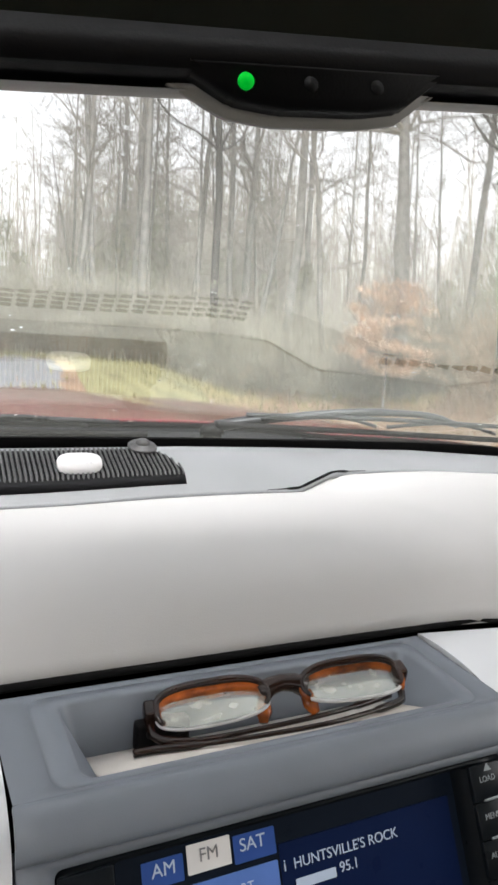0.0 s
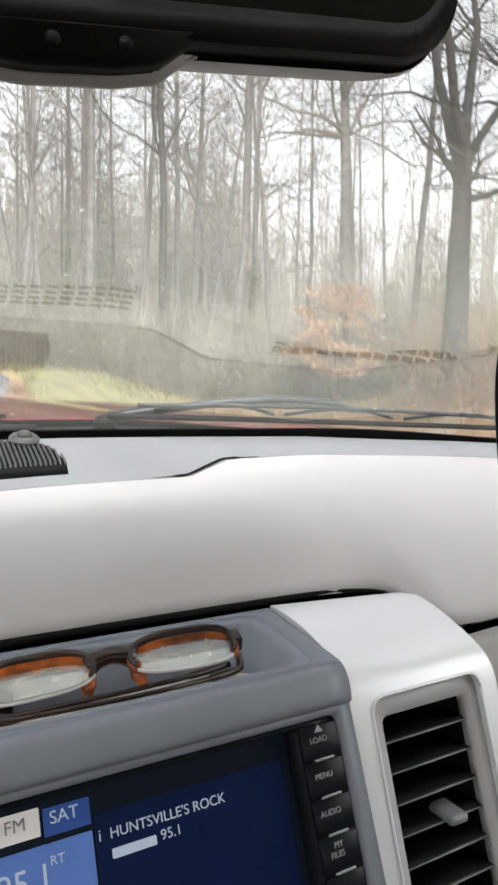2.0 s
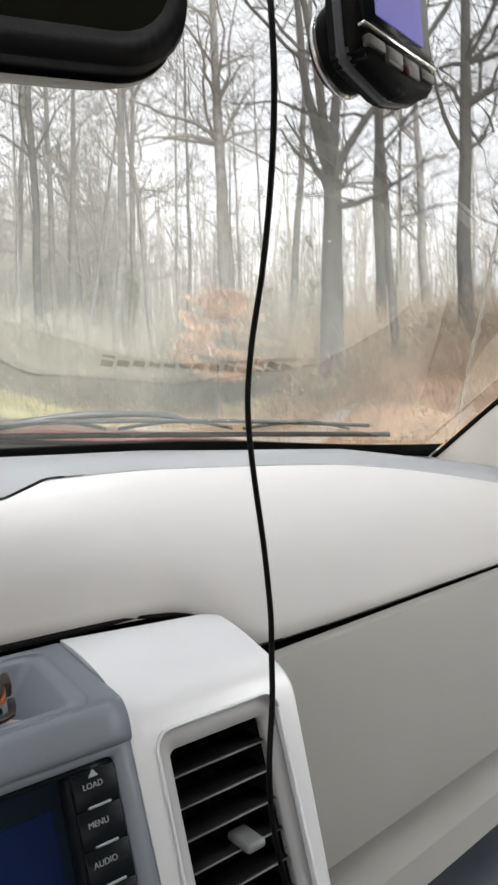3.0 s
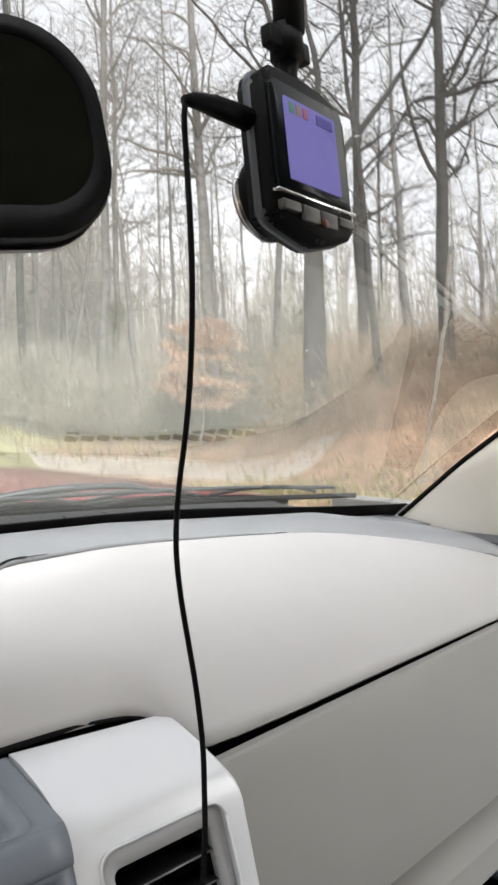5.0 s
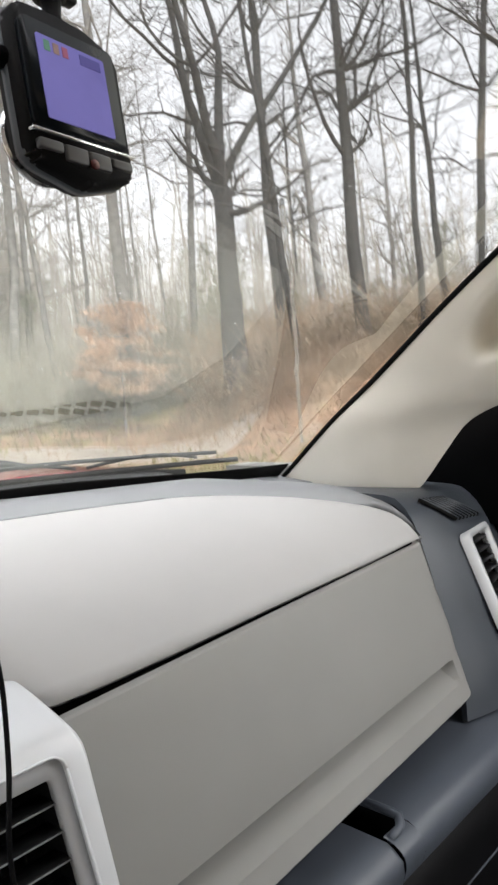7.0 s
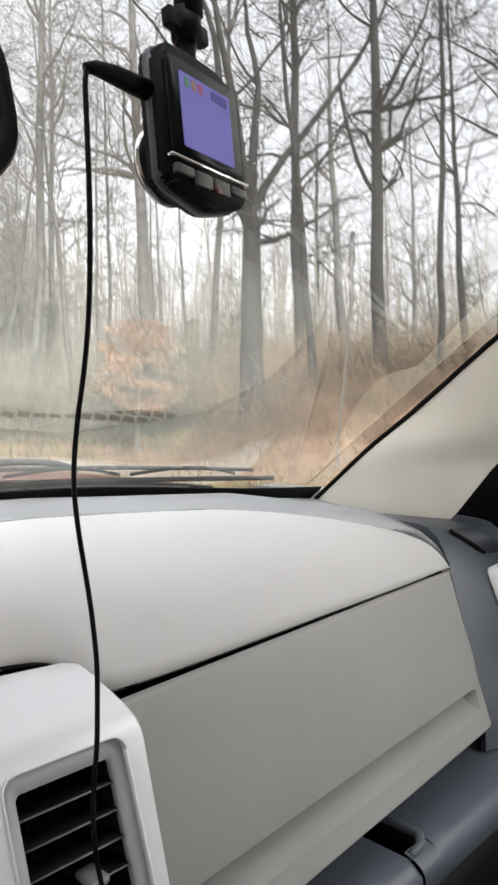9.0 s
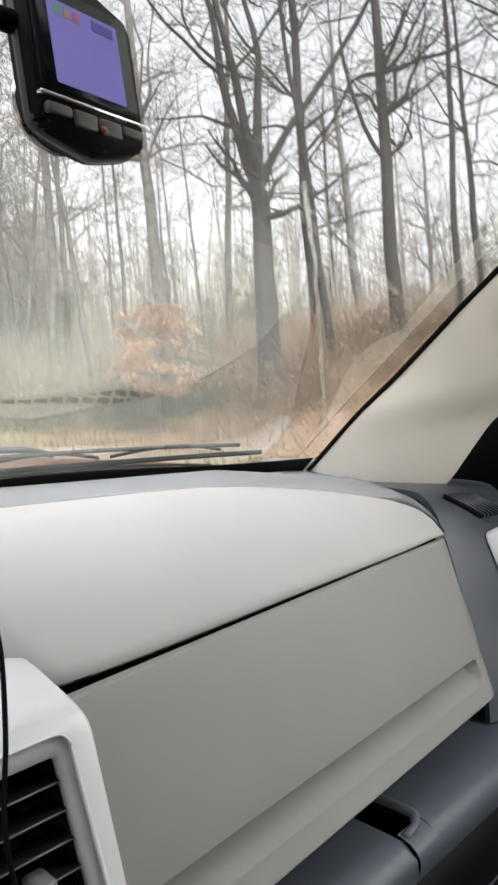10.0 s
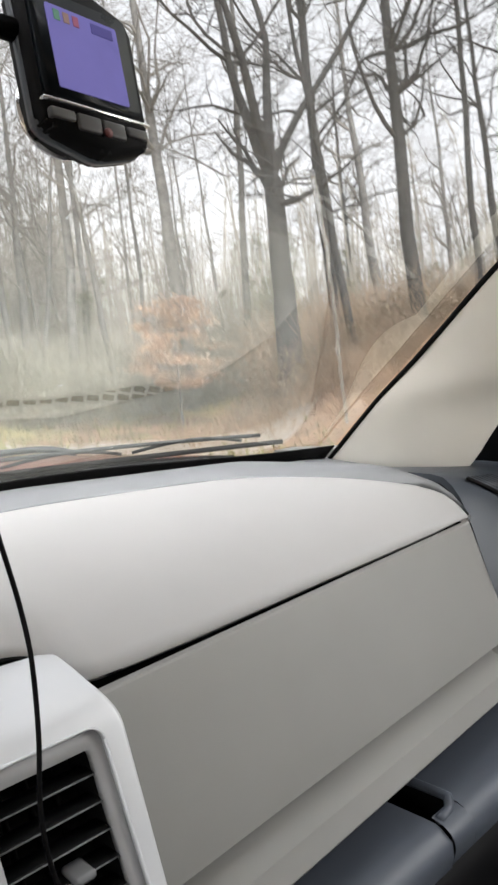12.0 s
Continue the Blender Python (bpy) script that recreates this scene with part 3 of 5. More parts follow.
def glove_mesh():
    rows = []
    prof = [(0.283, 1.4568, 0.0), (0.2775, 1.4566, 0.0), (0.2752, 1.4552, 0.0), (0.2742, 1.4530, 0.0), (0.270, 1.440, 0), (0.258, 1.40, 0), (0.246, 1.365, 0), (0.2385, 1.3395, 0), (0.2380, 1.3375, 1), (0.2400, 1.3362, 1), (0.256, 1.3350, 1), (0.2575, 1.3320, 1), (0.2480, 1.3265, 1), (0.2320, 1.3185, 1), (0.2268, 1.3150, 1), (0.2250, 1.311, 0), (0.2190, 1.300, 0), (0.222, 1.296, 0), (0.24, 1.295, 0)]
    for x in np.concatenate([np.linspace(0.221, 0.66, 34), np.linspace(0.664, 0.709, 16)]):
        row = []
        for y, z, k in prof:
            # the right flank bulges at mid height and tucks in at the foot
            right = 0.709 - 0.014 * max(0.0, (1.37 - z) / 0.075) ** 2 if z < 1.37 else 0.709
            xx = 0.232 + (x - 0.232) * (right - 0.232) / 0.477
            tuck = 0.005 * max(0.0, (x - 0.690) / 0.019) ** 2
            slope = 0.022 * (x - 0.232) / 0.48 - 0.012
            yy = y + tuck + slope
            if k and x > 0.682:
                f = min(1.0, (x - 0.682) / 0.006)
                flat = np.interp(z, [1.311, 1.337], [0.2250, 0.2375]) + slope + tuck
                yy = yy * (1 - f) + flat * f
            row.append((xx, yy, z + 0.008 * (x - 0.232) / 0.48 - 0.004))
        rows.append(row)
    return grid(rows)


bm = glove_mesh()
bmesh.ops.recalc_face_normals(bm, faces=bm.faces[:])
bm.to_mesh(glove.data)
bm.free()
glove.data.polygons.foreach_set("use_smooth", [True] * len(glove.data.polygons))
glove.data.set_sharp_from_angle(angle=radians(28))

def cut(ob, cutter_bm):
    """Cuts a hole: the cutter is used once and thrown away."""
    me = bpy.data.meshes.new("cutter")
    cutter_bm.to_mesh(me)
    cutter_bm.free()
    tool = new("cutter", me)
    mod = ob.modifiers.new("hole", "BOOLEAN")
    mod.object, mod.operation, mod.solver = tool, "DIFFERENCE", "EXACT"
    bpy.context.view_layer.update()
    solid = bpy.data.meshes.new_from_object(ob.evaluated_get(bpy.context.evaluated_depsgraph_get()))
    ob.modifiers.clear()
    old = ob.data
    ob.data = solid
    bpy.data.meshes.remove(old)
    bpy.data.objects.remove(tool)
    bpy.data.meshes.remove(me)


# dark end trim with demister grid and side vent
end_rows = []
for x in np.linspace(0.7125, 0.90, 22):
    f = (x - 0.7125) / 0.1875
    prof = [(0.45 + 0.05 * (1 - f), 1.516 - 0.012 * f), (0.345, 1.512 - 0.012 * f), (0.315, 1.503 - 0.014 * f), (0.294, 1.480 - 0.02 * f), (0.272, 1.43 - 0.02 * f), (0.250, 1.36 - 0.02 * f), (0.232, 1.305), (0.226, 1.272)]
    left = [0, 0, 0, 0, 0, -0.001, -0.010, -0.022]
    back = [0, 0, 0, 0.004, 0.010, 0.012, 0.012, 0.010]
    pts = rail([(x + (1 - f) * dx, y + (1 - f) ** 2 * dy - 0.016 * math.sin(math.pi * f), z) for (y, z), dx, dy in zip(prof, left, back)], 30)
    end_rows.append(pts)
end_trim = part("end_trim", grid(end_rows, thick=0.008), M_GRAPH, dashboard, "graphite plastic end panel")
da, db, dc, dd = (np.array(p) for p in ((0.738, 0.305, 1.5025), (0.787, 0.299, 1.498), (0.775, 0.2785, 1.4745), (0.842, 0.2795, 1.4695)))
for k in range(7):
    for name, u, lift, r, mat in (("demister_gap", k / 7, 0.0005, 0.0026, M_GAP), ("demister_slat", (k + 0.5) / 7, 0.0010, 0.0022, M_GRAPH)):
        p, q = da + (db - da) * u, dc + (dd - dc) * u
        up = np.array([0, -0.75, 0.65]) * lift
        part(name, tube([p + up, (p + q) / 2 + up * 2.6, q + up], r, 6), mat, end_trim)


def vent(parent, origin, lean, turn, w, h, slats, frame_mat, knob=True, border=0.011):
    """An air vent: frame, dark throat, slats and thumb wheel, built upright and then leaned onto the fascia."""
    m = Matrix.Translation(origin) @ Matrix.Rotation(radians(turn), 4, "Z") @ Matrix.Rotation(radians(-lean), 4, "X")
    out = rounded(-w / 2 - border, -h - border, w / 2 + border, border, 0.010)
    inn = rounded(-w / 2, -h, w / 2, 0, 0.005)
    surround = part("vent_frame", moved(frame_plate(out, inn, -0.002, 0.010), m), frame_mat, parent, "rounded vent frame")
    part("vent_throat", moved(join(box((-w / 2 - 0.01, 0.034, -h - 0.01), (w / 2 + 0.01, 0.037, 0.01)), box((-w / 2 - 0.002, 0.004, -h), (-w / 2, 0.036, 0)), box((w / 2, 0.004, -h), (w / 2 + 0.002, 0.036, 0)),
                                    box((-w / 2, 0.004, 0), (w / 2, 0.036, 0.002)), box((-w / 2, 0.004, -h - 0.002), (w / 2, 0.036, -h))), m), M_GAP, surround, smooth=False)
    for k in range(slats):
        z = -h * (k + 0.75) / slats
        s = box((-w / 2 + 0.0006, 0, -0.0011), (w / 2 - 0.0006, 0.017, 0.0011), 0.0007, 1)
        part("slat", moved(s, m @ Matrix.Translation((0, 0.003, z)) @ Matrix.Rotation(radians(24), 4, "X")), M_SLAT, surround)
    for x in (-w / 4, 0, w / 4):
        part("vane", moved(box((x - 0.0007, 0.022, -h), (x + 0.0007, 0.032, 0)), m), M_GAP, surround)
    if knob:
        kn = box((-0.007, -0.004, -0.0035), (0.007, 0.013, 0.0035), 0.0025, 3)
        part("thumb_slider", moved(kn, m @ Matrix.Translation((0.004, 0.0, -h * 0.60)) @ Matrix.Rotation(radians(18), 4, "X")), M_STRIP, surround, "grey thumb slider")
    return surround


side_at = Matrix.Translation((0.809, 0.273, 1.453)) @ Matrix.Rotation(radians(9), 4, "Z") @ Matrix.Rotation(radians(-20), 4, "X")
cut(end_trim, moved(prism(rounded(-0.0355, -0.193, 0.0355, 0.003, 0.005), -0.03, 0.09), side_at))
end_trim.data.set_sharp_from_angle(angle=radians(35))
side_vent = vent(dashboard, (0.809, 0.268, 1.453), 20, 9, 0.064, 0.190, 15, M_SILVER, True, 0.0072)

# lower shelf and knee panel: a flat ledge with an open bin beside it
def ledge_piece(x0, x1, y1):
    """One length of the shelf with a rolled front edge."""
    return grid([rail([(x, y1, 1.2690), (x, 0.207, 1.2680), (x, 0.197, 1.2655), (x, 0.188, 1.259), (x, 0.186, 1.249), (x, 0.190, 1.235)], 16) for x in np.linspace(x0, x1, 14)])


shelf = part("shelf_ledge", ledge_piece(0.506, 0.90, 0.33), M_SHELF, dashboard, "blue-grey plastic shelf ledge")
part("shelf_lip", ledge_piece(0.4745, 0.5055, 0.206), M_SHELF, shelf, "low lip in front of the bin")
part("lip_corner", tube(rail([(0.5075, 0.330, 1.268), (0.5075, 0.222, 1.2685), (0.504, 0.210, 1.268), (0.496, 0.2035, 1.2665), (0.478, 0.202, 1.2655)], 24), 0.0042, 8), M_SHELF, shelf, "rounded rim round the bin")
part("shelf_end", moved(ledge_piece(0.24, 0.4740, 0.33), Matrix.Translation((0, 0.001, -0.003))), M_SHELF, shelf)
part("shelf_bin", join(box((0.456, 0.205, 1.215), (0.511, 0.33, 1.221)), box((0.456, 0.315, 1.22), (0.511, 0.33, 1.30)), box((0.5060, 0.210, 1.22), (0.5105, 0.32, 1.2660)), box((0.4690, 0.212, 1.22), (0.4742, 0.32, 1.2630))), M_BLACK, shelf, "dark bin under the glove compartment", smooth=False)
low_rows = [rail([(x, 0.196, 1.243), (x, 0.188, 1.226), (x, 0.180, 1.18), (x, 0.182, 1.10), (x, 0.21, 0.9), (x, 0.3, 0.75)], 16) for x in np.linspace(-0.85, 0.90, 12)]
part("lower_panel", grid(low_rows, thick=0.008), M_BLACK, dashboard, "black lower dash panel")
part("panel_joint", tube([(x, 0.1805, 1.185) for x in np.linspace(0.24, 0.88, 6)], 0.0012, 5), M_GRAPH, dashboard)

# ---- centre stack: block with tray and radio, silver vent pods ----
stack = thing("centre_stack", "blue-grey centre stack with tray, radio and silver vent pods", "centre console")
FACE = 0.41
POD = 0.29


def face_y(z):
    """The fascia's lean: nearer towards the foot."""
    return 0.238 + FACE * (z - 1.443)


# the block is built as a frame round the tray: four top strips, the rolled front and the fascia round the radio
TX0, TX1, TY0, TY1 = -0.097, 0.094, 0.2535, 0.302


def tray_top(y):
    return 1.4675 + (y - 0.256) * 0.0070 / 0.044 if y < 0.30 else 1.4745


def floor_z(y):
    """The tray's floor falls away from the driver."""
    return 1.4622 - (y - 0.256) * 0.34


def block_top():
    n = 12

    def ring(x0, x1, y0, y1, r, dz):
        return [(x, y, tray_top(y) + dz) for x, y in rounded(x0, y0, x1, y1, r, n)]
    rows = [ring(TX0 - 0.026, TX1 + 0.0225, 0.248, 0.3165, 0.0008, 0.0), ring(TX0 - 0.0115, TX1 + 0.010, 0.2500, 0.3125, 0.008, 0.0), ring(TX0 - 0.0108, TX1 + 0.0093, 0.2505, 0.3120, 0.008, -0.0012), ring(TX0 - 0.0100, TX1 + 0.0085, 0.2512, 0.3113, 0.008, 0.0),
            ring(TX0, TX1, TY0, TY1 + 0.002, 0.006, 0.0), ring(TX0 + 0.0012, TX1 - 0.0012, TY0 + 0.001, TY1 + 0.001, 0.006, -0.0015),
            [(x, y, floor_z(y)) for x, y in rounded(TX0 + 0.009, TY0 + 0.0025, TX1 - 0.018, TY1 - 0.001, 0.005, n)]]
    return grid(rows, closed=True)


block = part("tray_block", block_top(), M_BLOCK, stack, "blue-grey plastic top with a sunken tray")
mat_rows = [[(x, y, floor_z(y) + 0.0018) for x in np.linspace(TX0 + 0.0095, TX1 - 0.0185, 6)] for y in (TY0 + 0.003, 0.28, TY1 - 0.0016)]
part("tray_mat", grid(mat_rows, thick=0.0012), M_MAT, block, "pale rubber mat in the tray")
part("tray_clip", join(box((-0.062, 0.293, 1.449), (-0.036, 0.301, 1.463), 0.002), box((-0.058, 0.289, 1.457), (-0.040, 0.294, 1.4605), 0.0015)), M_BLACK, block, "black plastic clip at the tray's back")

front_rows = []
for x in np.linspace(TX0 - 0.026, TX1 + 0.0225, 20):
    front_rows.append(rail([(x, 0.2480, 1.4662), (x, 0.2440, 1.4635), (x, 0.2400, 1.4575), (x, 0.2380, 1.4500), (x, face_y(1.4475), 1.4475)], 14))
part("rolled_front", grid(front_rows, thick=0.003), M_BLOCK, stack, "rounded blue-grey front edge")
# fascia strips beside and under the radio, in the leaning plane
LEAN = Matrix.Translation((0, 0.238, 1.443)) @ Matrix.Rotation(-math.atan(FACE), 4, "X")


def on_face(bm):
    """From an upright fascia, z = 0 at its top edge, onto the leaning one."""
    return moved(bm, LEAN)


fascia_out = rounded(-0.1225, -0.19, 0.1165, 0.0062, 0.001)
fascia_in = rounded(-0.1100, -0.122, 0.1067, 0.0015, 0.003)
part("radio_surround", on_face(frame_plate(fascia_out, fascia_in, 0.0, 0.02)), M_BLOCK, stack, "blue-grey plastic round the radio")

radio = part("radio", on_face(join(frame_plate(rounded(-0.1095, -0.1215, 0.1062, 0.001, 0.003), rounded(-0.0880, -0.104, 0.0828, -0.0012, 0.0015), 0.0015, 0.016), box((-0.11, 0.016, -0.122), (0.107, 0.030, 0.001)))), M_GLOSSBLACK, stack, "gloss black radio with a touch screen showing stations")
SY = 0.0128
UP = 0.0047


def screen_patch(name, x0, x1, z0, z1, mat, lift, label="", r=0.0004):
    return part(name, on_face(prism(rounded(x0, z0 + UP, x1, min(z1 + UP, -0.0012), r, 2), SY - 0.0006 * lift, SY + 0.0012)), mat, radio, label, smooth=False)


screen_patch("display", -0.0880, 0.0828, -0.104, -0.0012, M_DARKDISP, 0, "dim blue-black radio display")
screen_patch("text_area", -0.0150, 0.0780, -0.098, -0.0185, M_NAVY, 1, "navy text area")
screen_patch("station_panel", -0.0755, -0.0163, -0.098, -0.0240, M_BLUE, 1, "blue station panel")
screen_patch("am_tab", -0.0750, -0.0578, -0.0215, -0.0118, M_TABBLUE, 1, "blue tab")
screen_patch("fm_tab", -0.0560, -0.0370, -0.0205, -0.0098, M_TABWHITE, 1, "pale grey selected tab")
screen_patch("sat_tab", -0.0355, -0.0163, -0.0215, -0.0110, M_TABBLUE, 1, "blue tab")


def face_text(name, body, x, z, size, mat, parent, y=SY - 0.0010):
    z += UP if y > 0.005 else 0
    return lettering(name, body, size, LEAN @ Matrix.Translation((x, y, z)) @ Matrix.Rotation(radians(90), 4, "X"), mat, parent)


face_text("lettering", "AM", -0.0712, -0.0192, 0.0070, M_TEXT, radio)
face_text("lettering", "FM", -0.0512, -0.0180, 0.0070, M_TEXTDARK, radio)
face_text("lettering", "SAT", -0.0332, -0.0186, 0.0070, M_TEXT, radio)
face_text("lettering", "HUNTSVILLE'S ROCK", -0.0093, -0.0303, 0.0059, M_TEXT, radio)
face_text("lettering", "i", -0.0142, -0.0303, 0.0065, M_TEXT, radio)
face_text("lettering", "95.1", 0.0128, -0.0372, 0.0059, M_TEXT, radio)
screen_patch("station_name_bar", -0.0090, 0.0108, -0.0370, -0.0332, M_TEXT, 2, "pale bar in place of a station name")
face_text("lettering", "95.1", -0.0560, -0.0420, 0.0130, M_TEXT, radio)
face_text("lettering", "Rock", -0.0730, -0.0300, 0.0065, M_TEXT, radio)
face_text("lettering", "RT", -0.0345, -0.0330, 0.0050, M_TEXT, radio)
# button columns
for x0, x1 in ((0.0838, 0.1056), (-0.1090, -0.0888)):
    for k in range(6):
        z1 = -0.0012 - 0.0163 * k
        part("button", on_face(box((x0, -0.0006, z1 - 0.0160), (x1, 0.004, z1), 0.0006, 2)), M_GLOSSBLACK, radio)
        if k and x0 > 0:
            part("button_mark", on_face(box((0.0895, -0.0012, z1 + 0.0000), (0.1010, 0.001, z1 + 0.0012), 0.0003, 1)), M_INK, radio, "pale bar between buttons")
face_text("lettering", "LOAD", 0.0885, -0.0098, 0.0037, M_INK, radio, -0.0008)
face_text("lettering", "MENU", 0.0878, -0.0258, 0.0037, M_INK, radio, -0.0008)
face_text("lettering", "AUDIO", 0.0870, -0.0420, 0.0037, M_INK, radio, -0.0008)
face_text("lettering", "MY", 0.0912, -0.0560, 0.0037, M_INK, radio, -0.0008)
face_text("lettering", "FILES", 0.0885, -0.0600, 0.0037, M_INK, radio, -0.0008)
tri_mark = bmesh.new()
tri_mark.faces.new([tri_mark.verts.new(p) for p in ((0.0920, -0.0008, -0.0045), (0.0970, -0.0008, -0.0045), (0.0945, -0.0008, -0.0010))])
part("eject_mark", on_face(tri_mark), M_INK, radio)
phone_mark = join(box((-0.100, -0.0012, -0.012), (-0.0985, 0, -0.006)), box((-0.0975, -0.0012, -0.010), (-0.0955, 0, -0.008)))
part("button_mark", on_face(phone_mark), M_INK, radio)


def pod(side):
    """A silver pod with a rolled top, a round outer shoulder and a tall vent; side: +1 right, -1 left."""
    x_in, x_out = (0.1175, 0.2325) if side > 0 else (0.1238, 0.2325)
    lean = Matrix.Translation((0, 0.2398, 1.443)) @ Matrix.Rotation(-math.atan(POD), 4, "X")
    skew = Matrix(((1, 0, -0.045 * side, 0.045 * side * 1.443), (0, 1, 0, 0), (0, 0, 1, 0), (0, 0, 0, 1)))
    roll = rail([(0, 0.3165, 1.4758), (0, 0.300, 1.4752), (0, 0.278, 1.4715), (0, 0.2600, 1.4655), (0, 0.2485, 1.4575), (0, 0.2430, 1.4510), (0, 0.2398 - POD * 0.003, 1.440)], 16)
    prof = [(p[1], p[2]) for p in roll] + [(0.2398 - POD * 0.243, 1.20), (0.3165, 1.20)]
    bm2 = bmesh.new()
    ring0 = [bm2.verts.new((x_in, y, z)) for y, z in prof]
    ring1 = [bm2.verts.new((x_out, y - 0.016 * max(0, (y - 0.262) / 0.055), z)) for y, z in prof]
    n = len(prof)
    for k in range(n):
        q = (k + 1) % n
        bm2.faces.new((ring0[k], ring0[q], ring1[q], ring1[k]))
    bm2.faces.new(ring0[::-1])
    outer = bm2.faces.new(ring1)
    bmesh.ops.recalc_face_normals(bm2, faces=bm2.faces[:])
    bmesh.ops.bevel(bm2, geom=[e for e in outer.edges], offset=0.0150, segments=7, affect="EDGES", profile=0.5, clamp_overlap=True)
    if side < 0:
        bmesh.ops.scale(bm2, vec=(-1, 1, 1), verts=bm2.verts[:])
        bmesh.ops.recalc_face_normals(bm2, faces=bm2.faces[:])
    for v in bm2.verts:
        g = (abs(v.co.x) - x_in) / (x_out - x_in)
        h = min(1.0, max(0.0, (v.co.z - 1.440) / 0.035))
        v.co.x += side * 0.065 * (1.443 - v.co.z) * (1 - g) if v.co.z < 1.443 else 0
        v.co.x -= side * g * g * (0.0060 + 0.0115 * h * h * (3 - 2 * h))
    top = part("vent_pod", bm2, M_SILVER, stack, "satin silver vent pod")
    cx = side * 0.1710
    cut(top, moved(prism(rounded(cx - 0.0405, -0.170, cx + 0.0395, 0.003, 0.009), -0.05, 0.05), skew @ lean))
    top.data.polygons.foreach_set("use_smooth", [True] * len(top.data.polygons))
    top.data.set_sharp_from_angle(angle=radians(30))
    # recessed grey surround and the vent itself
    inset = frame_plate(rounded(cx - 0.0410, -0.171, cx + 0.0400, 0.0034, 0.009), rounded(cx - 0.0320, -0.160, cx + 0.0320, -0.0085, 0.004), 0.0040, 0.013)
    part("vent_bezel", moved(inset, skew @ lean), M_STRIP, top, "grey recessed bezel")
    rim = [(x, -0.0004, z) for x, z in rounded(cx - 0.0404, -0.170, cx + 0.0394, 0.0029, 0.009)]
    part("bezel_rim", moved(tube(rim + rim[:1], 0.0009, 6), skew @ lean), M_SILVER, top, "bright raised rim round the bezel")
    m = skew @ lean @ Matrix.Translation((cx, 0.008, -0.0085))
    w, h = 0.064, 0.1515
    throat = join(box((-w / 2, 0.034, -h), (w / 2, 0.037, 0)), box((-w / 2 - 0.002, 0, -h), (-w / 2, 0.036, 0)), box((w / 2, 0, -h), (w / 2 + 0.002, 0.036, 0)), box((-w / 2, 0, 0), (w / 2, 0.036, 0.002)))
    part("vent_throat", moved(throat, m), M_GAP, top, smooth=False)
    for k in range(9):
        z = -0.0150 - 0.0158 * k
        s = box((-w / 2 + 0.0005, 0, -0.0011), (w / 2 - 0.0005, 0.018, 0.0011), 0.0007, 1)
        part("slat", moved(s, m @ Matrix.Translation((0, 0.001, z)) @ Matrix.Rotation(radians(12), 4, "X")), M_SLAT, top)
        # thin grey strip that paints the highlight on the slat's front edge
        part("slat_highlight", moved(box((-w / 2 + 0.0006, -0.0005, -0.00035), (w / 2 - 0.0006, 0.0002, 0.00045)), m @ Matrix.Translation((0, 0.001, z)) @ Matrix.Rotation(radians(12), 4, "X")), M_TOPSTRIP, top)
    for x in (-w / 4, 0, w / 4):
        part("vane", moved(box((x - 0.0007, 0.022, -h), (x + 0.0007, 0.032, 0)), m), M_GAP, top)
    kn = box((-0.0065, -0.007, -0.0028), (0.0065, 0.012, 0.0028), 0.0024, 3)
    part("thumb_slider", moved(kn, m @ Matrix.Translation((0.007, 0.0, -0.0600)) @ Matrix.Rotation(radians(16), 4, "X")), M_TOPSTRIP, top, "grey thumb slider")


pod(1)
pod(-1)

# ---- pillar trim and door corner ----


def pillar(side):
    glass_edge = rail([glass_point(post_x(z), z, -0.008) for z in (1.50, 1.556, 1.606, 1.648, 1.685, 1.718, 1.746, 1.79, 1.86, 1.97, 2.0)], 110)
    inner = rail([(0.802, 0.352, 1.495), (0.802, 0.330, 1.515), (0.802, 0.300, 1.552), (0.802, 0.270, 1.586), (0.802, 0.235, 1.604), (0.802, 0.19, 1.617), (0.80, 0.08, 1.655), (0.79, -0.10, 1.77), (0.76, -0.30, 1.93), (0.75, -0.36, 2.0)], 110)
    rows = []
    for k, (a, b) in enumerate(zip(glass_edge, inner)):
        row = []
        for v in np.linspace(0, 1, 56):
            p = a * (1 - v) + b * v
            p = p + np.array([-0.018, -0.030, 0.004]) * math.sin(math.pi * v) ** 0.8
            # scooped hand hold behind the grip
            g = (k / 109 - 0.53 + 0.35 * (v - 0.27)) / 0.150
            h = (v - 0.27) / 0.150
            q = abs(g) ** 3 + abs(h) ** 3
            p = p + np.array([0.062, 0.030, 0.0]) * (1 / (1 + q ** 6))
            row.append(p * np.array([side, 1, 1]))
        # return flange behind the trailing edge
        row.append((b + np.array([0.03, 0.02, 0])) * np.array([side, 1, 1]))
        rows.append(row)
    bm2 = grid(rows)
    bmesh.ops.recalc_face_normals(bm2, faces=bm2.faces[:])
    ob = link_mesh("pillar_trim", bm2, M_PILLAR)
    tagged(ob, "beige plastic windshield pillar trim with a scooped grab handle", "pillar trim", kind="structure")


pillar(1)
pillar(-1)

door = thing("passenger_door", "black passenger door trim with a dark sail corner", "car door")
part("door_panel", box((0.885, -0.95, 0.75), (0.90, 0.52, 1.47), 0.006), M_BLACK, door)
part("sail_corner", prism([(0.0, 0), (0.50, 0), (0.42, 0.10), (0.22, 0.27), (0.02, 0.38), (-0.06, 0.40)], 0, 0.012), M_BLACK, door)
sail = bpy.data.objects["sail_corner"]
sail.matrix_basis = Matrix(((0, 1, 0, 0.872), (1, 0, 0, 0.04), (0, 0, 1, 1.45), (0, 0, 0, 1)))
